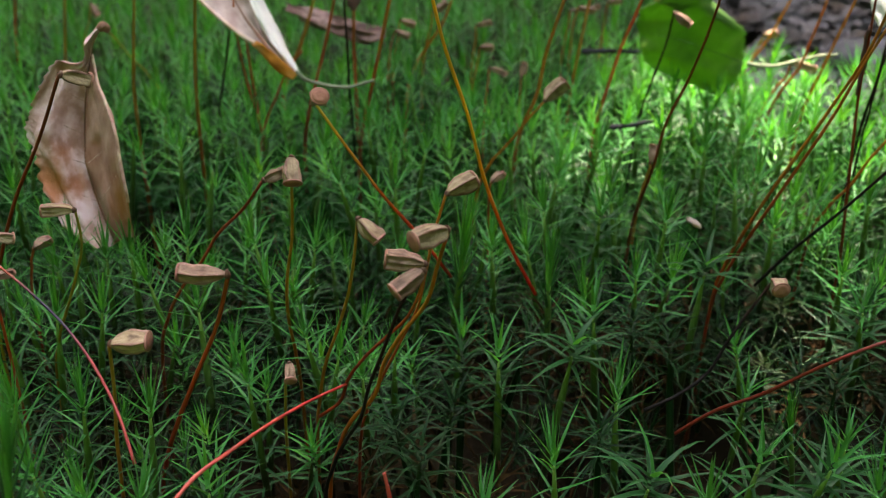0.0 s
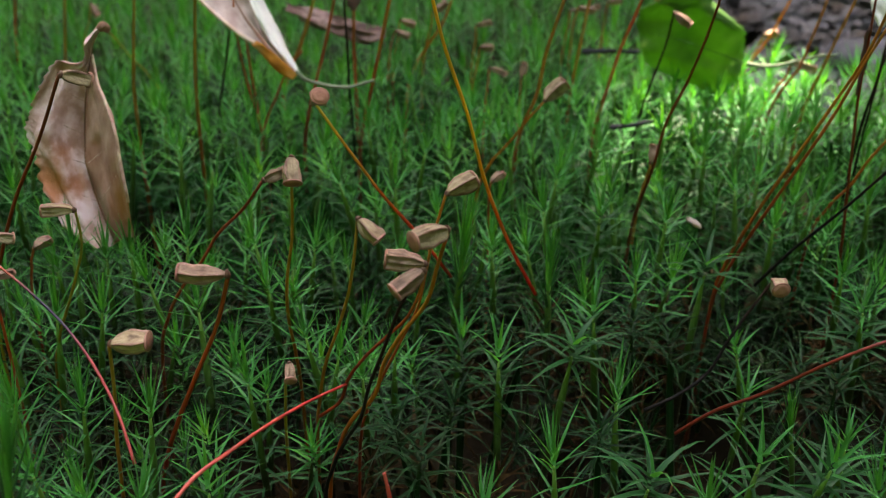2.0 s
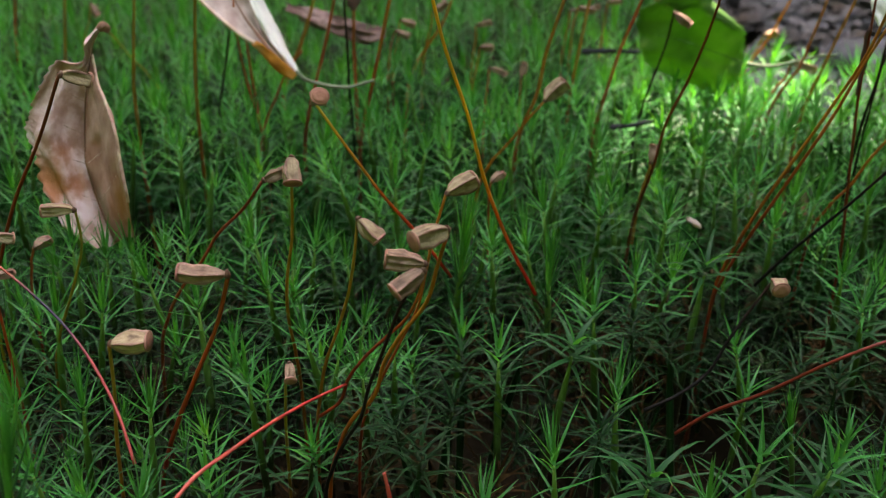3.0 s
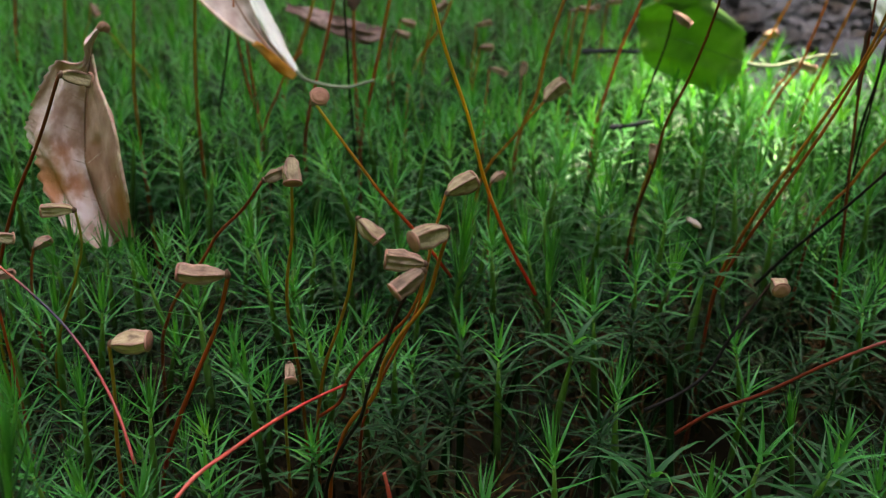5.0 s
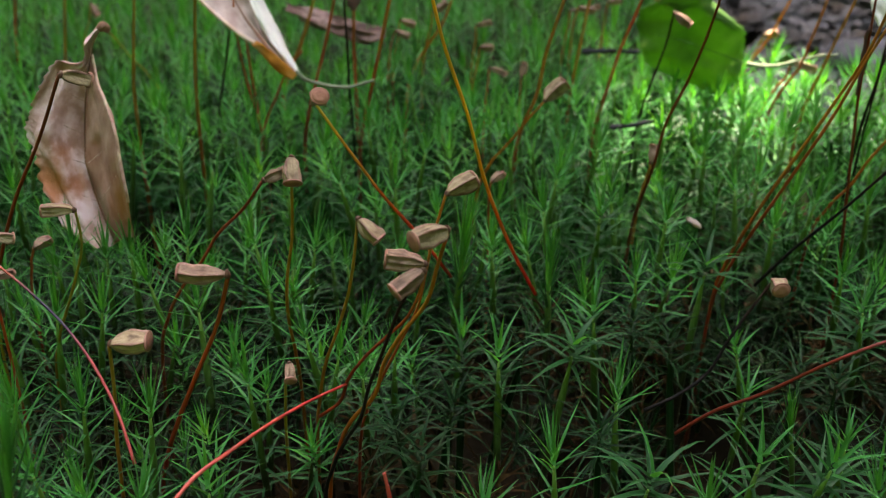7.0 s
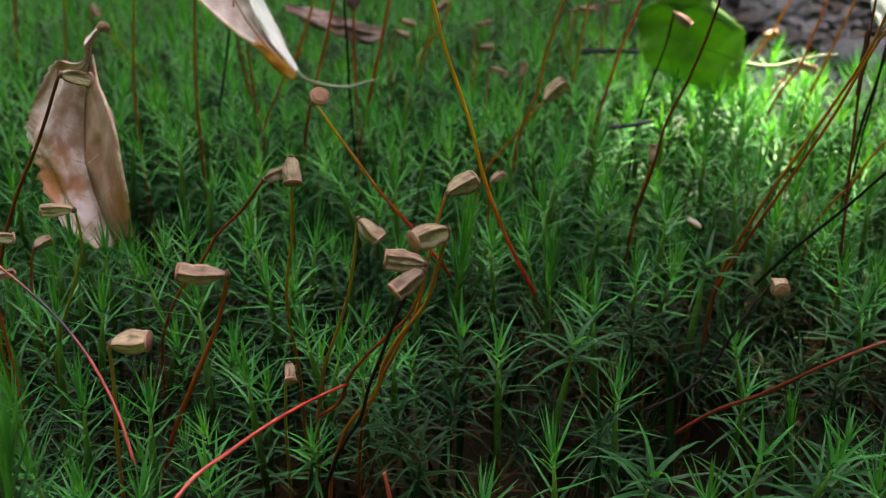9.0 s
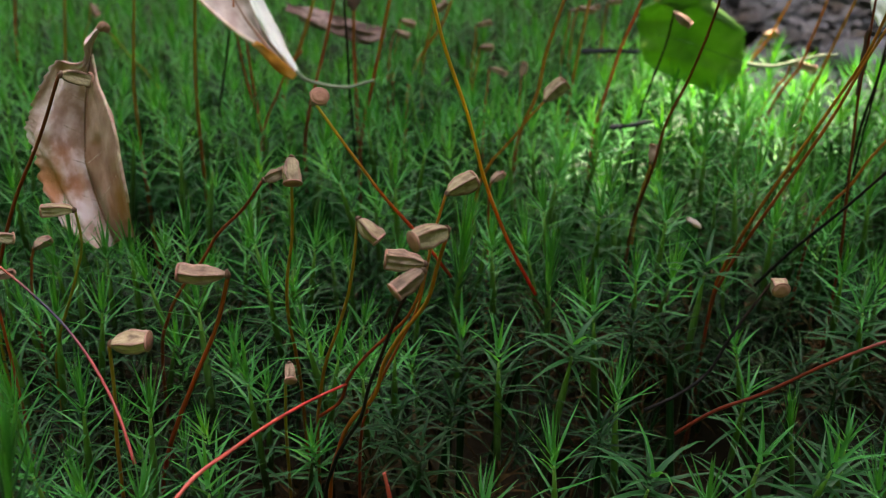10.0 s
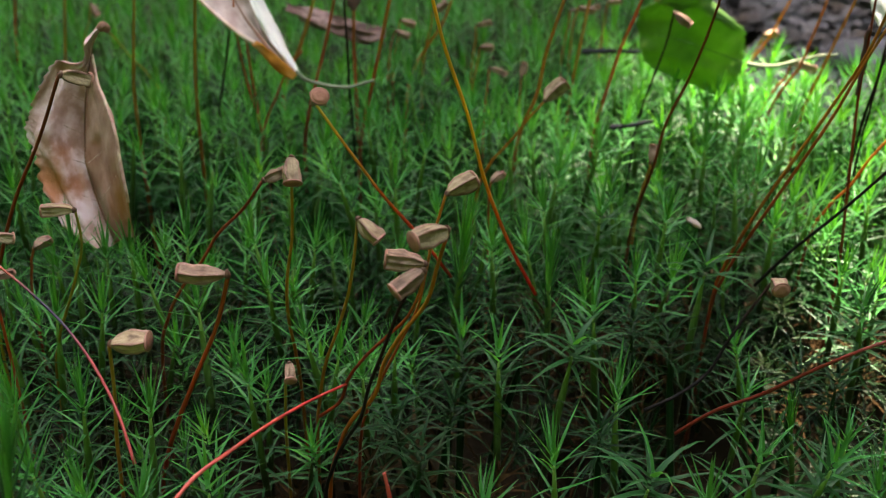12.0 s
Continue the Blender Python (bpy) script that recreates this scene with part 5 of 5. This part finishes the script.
def build_tree():
    rng = random.Random(41)
    root = Vector((0.75, 1.75, soil_height(0.75, 1.75) - 0.02))
    tree = new("young_tree")
    tree.location = root
    tagged(tree, "slender young broadleaf tree whose boughs overhang the moss", "tree")
    fork = Vector((0.72, 1.62, 2.0))
    part("trunk", mesh_of("trunk", *tube(spline([(0, 0, 0), (0.02, -0.05, 0.9), fork - root, (0.0, -0.1, 2.6)], 24), lambda t: 0.028 - 0.018 * t, 12, 0.1), bark), tree)
    leaf_kinds = [tree_leaf_mesh(rng.uniform(0.065, 0.095), rng.uniform(0.046, 0.065)) for _ in range(5)]
    holes = [(*shadow_spot(x, y), r) for x, y, r in GAPS]
    boughs = []
    for b in range(4):
        bough = new("bough")
        bough.parent = tree
        bough.location = fork - root
        boughs.append(bough)
        a0 = -0.42 + 0.28 * b
        aim = [fork * 0.0, (CENTRE + SUN * FAR + SIDE * a0 * 0.6 + OVER * 0.35) - fork, (CENTRE + SUN * FAR + SIDE * a0 - OVER * 0.3) - fork]
        part("limb", mesh_of("limb", *tube(spline(aim, 20), lambda t: 0.007 - 0.0055 * t, 8, 0.1), bark), bough)
    step = 0.026
    for n in range(35 * 30):
        rng = random.Random(LEAF_SEED * 10000 + n)
        a = (n % 35 - 17) * step + rng.uniform(-0.012, 0.012)
        c = (n // 35 - 14.5) * step + rng.uniform(-0.012, 0.012)
        depth = rng.uniform(-0.12, 0.12)
        if any((a - x) ** 2 + (c - y) ** 2 < (r + 0.036) ** 2 for x, y, r in holes):
            continue
        b = min(3, max(0, int((a + 0.56) / 0.28)))
        ob = part("leaf", rng.choice(leaf_kinds), boughs[b])
        turn = SUN.to_track_quat("Z", "Y").to_matrix().to_4x4() @ Euler((rng.uniform(-0.6, 0.6), rng.uniform(-0.6, 0.6), rng.uniform(0, 6.28))).to_matrix().to_4x4()
        ob.matrix_local = Matrix.Translation(CENTRE + SUN * (FAR + depth) + SIDE * a + OVER * c - fork) @ turn @ Matrix.Translation((0, -0.04, 0))
    # loose sprigs that swing to and fro over two of the gaps
    sprigs = []
    for n, (hole, count, size) in enumerate(((holes[0], 8, 0.6), (holes[3], 14, 0.6))):
        rng = random.Random(60 + n)
        sprig = new("sprig")
        sprig.parent = tree
        at = CENTRE + SUN * (FAR - 0.2) + SIDE * hole[0] + OVER * (hole[1] + 0.012 * (1 - n))
        sprig.location = at - root
        part("limb", mesh_of("limb", *tube(spline([fork - at, OVER * 0.35 + SUN * 0.1, Vector((0, 0, 0)) + OVER * 0.05, -OVER * 0.02], 16), lambda t: 0.004 - 0.003 * t, 6, 0.1), bark), sprig)
        for _ in range(count):
            turn = SUN.to_track_quat("Z", "Y").to_matrix().to_4x4() @ Euler((rng.gauss(0, 0.3), rng.gauss(0, 0.3), rng.uniform(0, 6.28))).to_matrix().to_4x4()
            ob = part("leaf", rng.choice(leaf_kinds), sprig)
            ob.matrix_local = Matrix.Translation(SIDE * rng.uniform(-0.032, 0.036) + OVER * rng.uniform(-0.030, 0.036)) @ turn @ Matrix.Diagonal((size, size, size, 1)) @ Matrix.Translation((0, -0.04, 0))
        sprigs.append(sprig)
    return boughs, sprigs


LEAF_SEED = 6
GAPS = [(0.066, 0.258, 0.008), (0.096, 0.252, 0.014), (0.068, 0.236, 0.007), (0.086, 0.184, -0.008), (0.089, 0.230, 0.006)]
boughs, sprigs = build_tree()


SWINGS = [(0.0, 0.3), (0.8, 0.5), (1.6, 0.65), (2.4, 0.5), (3.2, 0.65), (4.0, 0.55), (4.8, 0.25), (5.4, 0.5), (6.0, 0.6), (6.6, 0.5), (7.2, 0.65),
          (8.0, 0.7), (8.8, 0.6), (9.4, 0.55), (10.2, 0.3), (10.8, 0.65), (11.4, 0.45), (12.0, 0.0)]
SIDE_SWINGS = [(0.0, 0.70), (0.6, 0.74), (1.6, 0.90), (2.5, 1.0), (3.2, 0.98), (4.0, 0.92), (4.8, 0.86), (5.5, 0.78), (6.2, 0.90), (7.2, 0.92), (8.0, 0.86), (8.8, 0.74),
               (9.2, 0.74), (10.0, 0.90), (11.0, 0.94), (11.5, 0.75), (12.0, 0.1)]


def motions():
    """The boughs sway in a light wind."""
    for b, bough in enumerate(boughs):
        at = bough.location.copy()
        rows = []
        for i in range(25):
            t = i * 0.5
            k = math.sin(t * 1.25 + b * 1.7) + 0.6 * math.sin(t * 2.9 + b * 2.3 + 0.5)
            g = math.sin(t * 0.9 + b * 1.1 + 1.0)
            rows.append((t, pose(at.x, at.y, at.z, 0.08 * k, 0.05 * g, 0.10 * k)))
        walk(bough, rows)
    for sprig, swings, away in ((sprigs[0], SWINGS, -SIDE * 0.08), (sprigs[1], SIDE_SWINGS, SIDE * 0.12)):
        at, rows = sprig.location.copy(), []
        for t, shut in swings:
            p = at + away * (1 - shut)
            rows.append((t, pose(p.x, p.y, p.z, 2 * shut, 0, 3 * shut)))
        walk(sprig, rows)


motions()
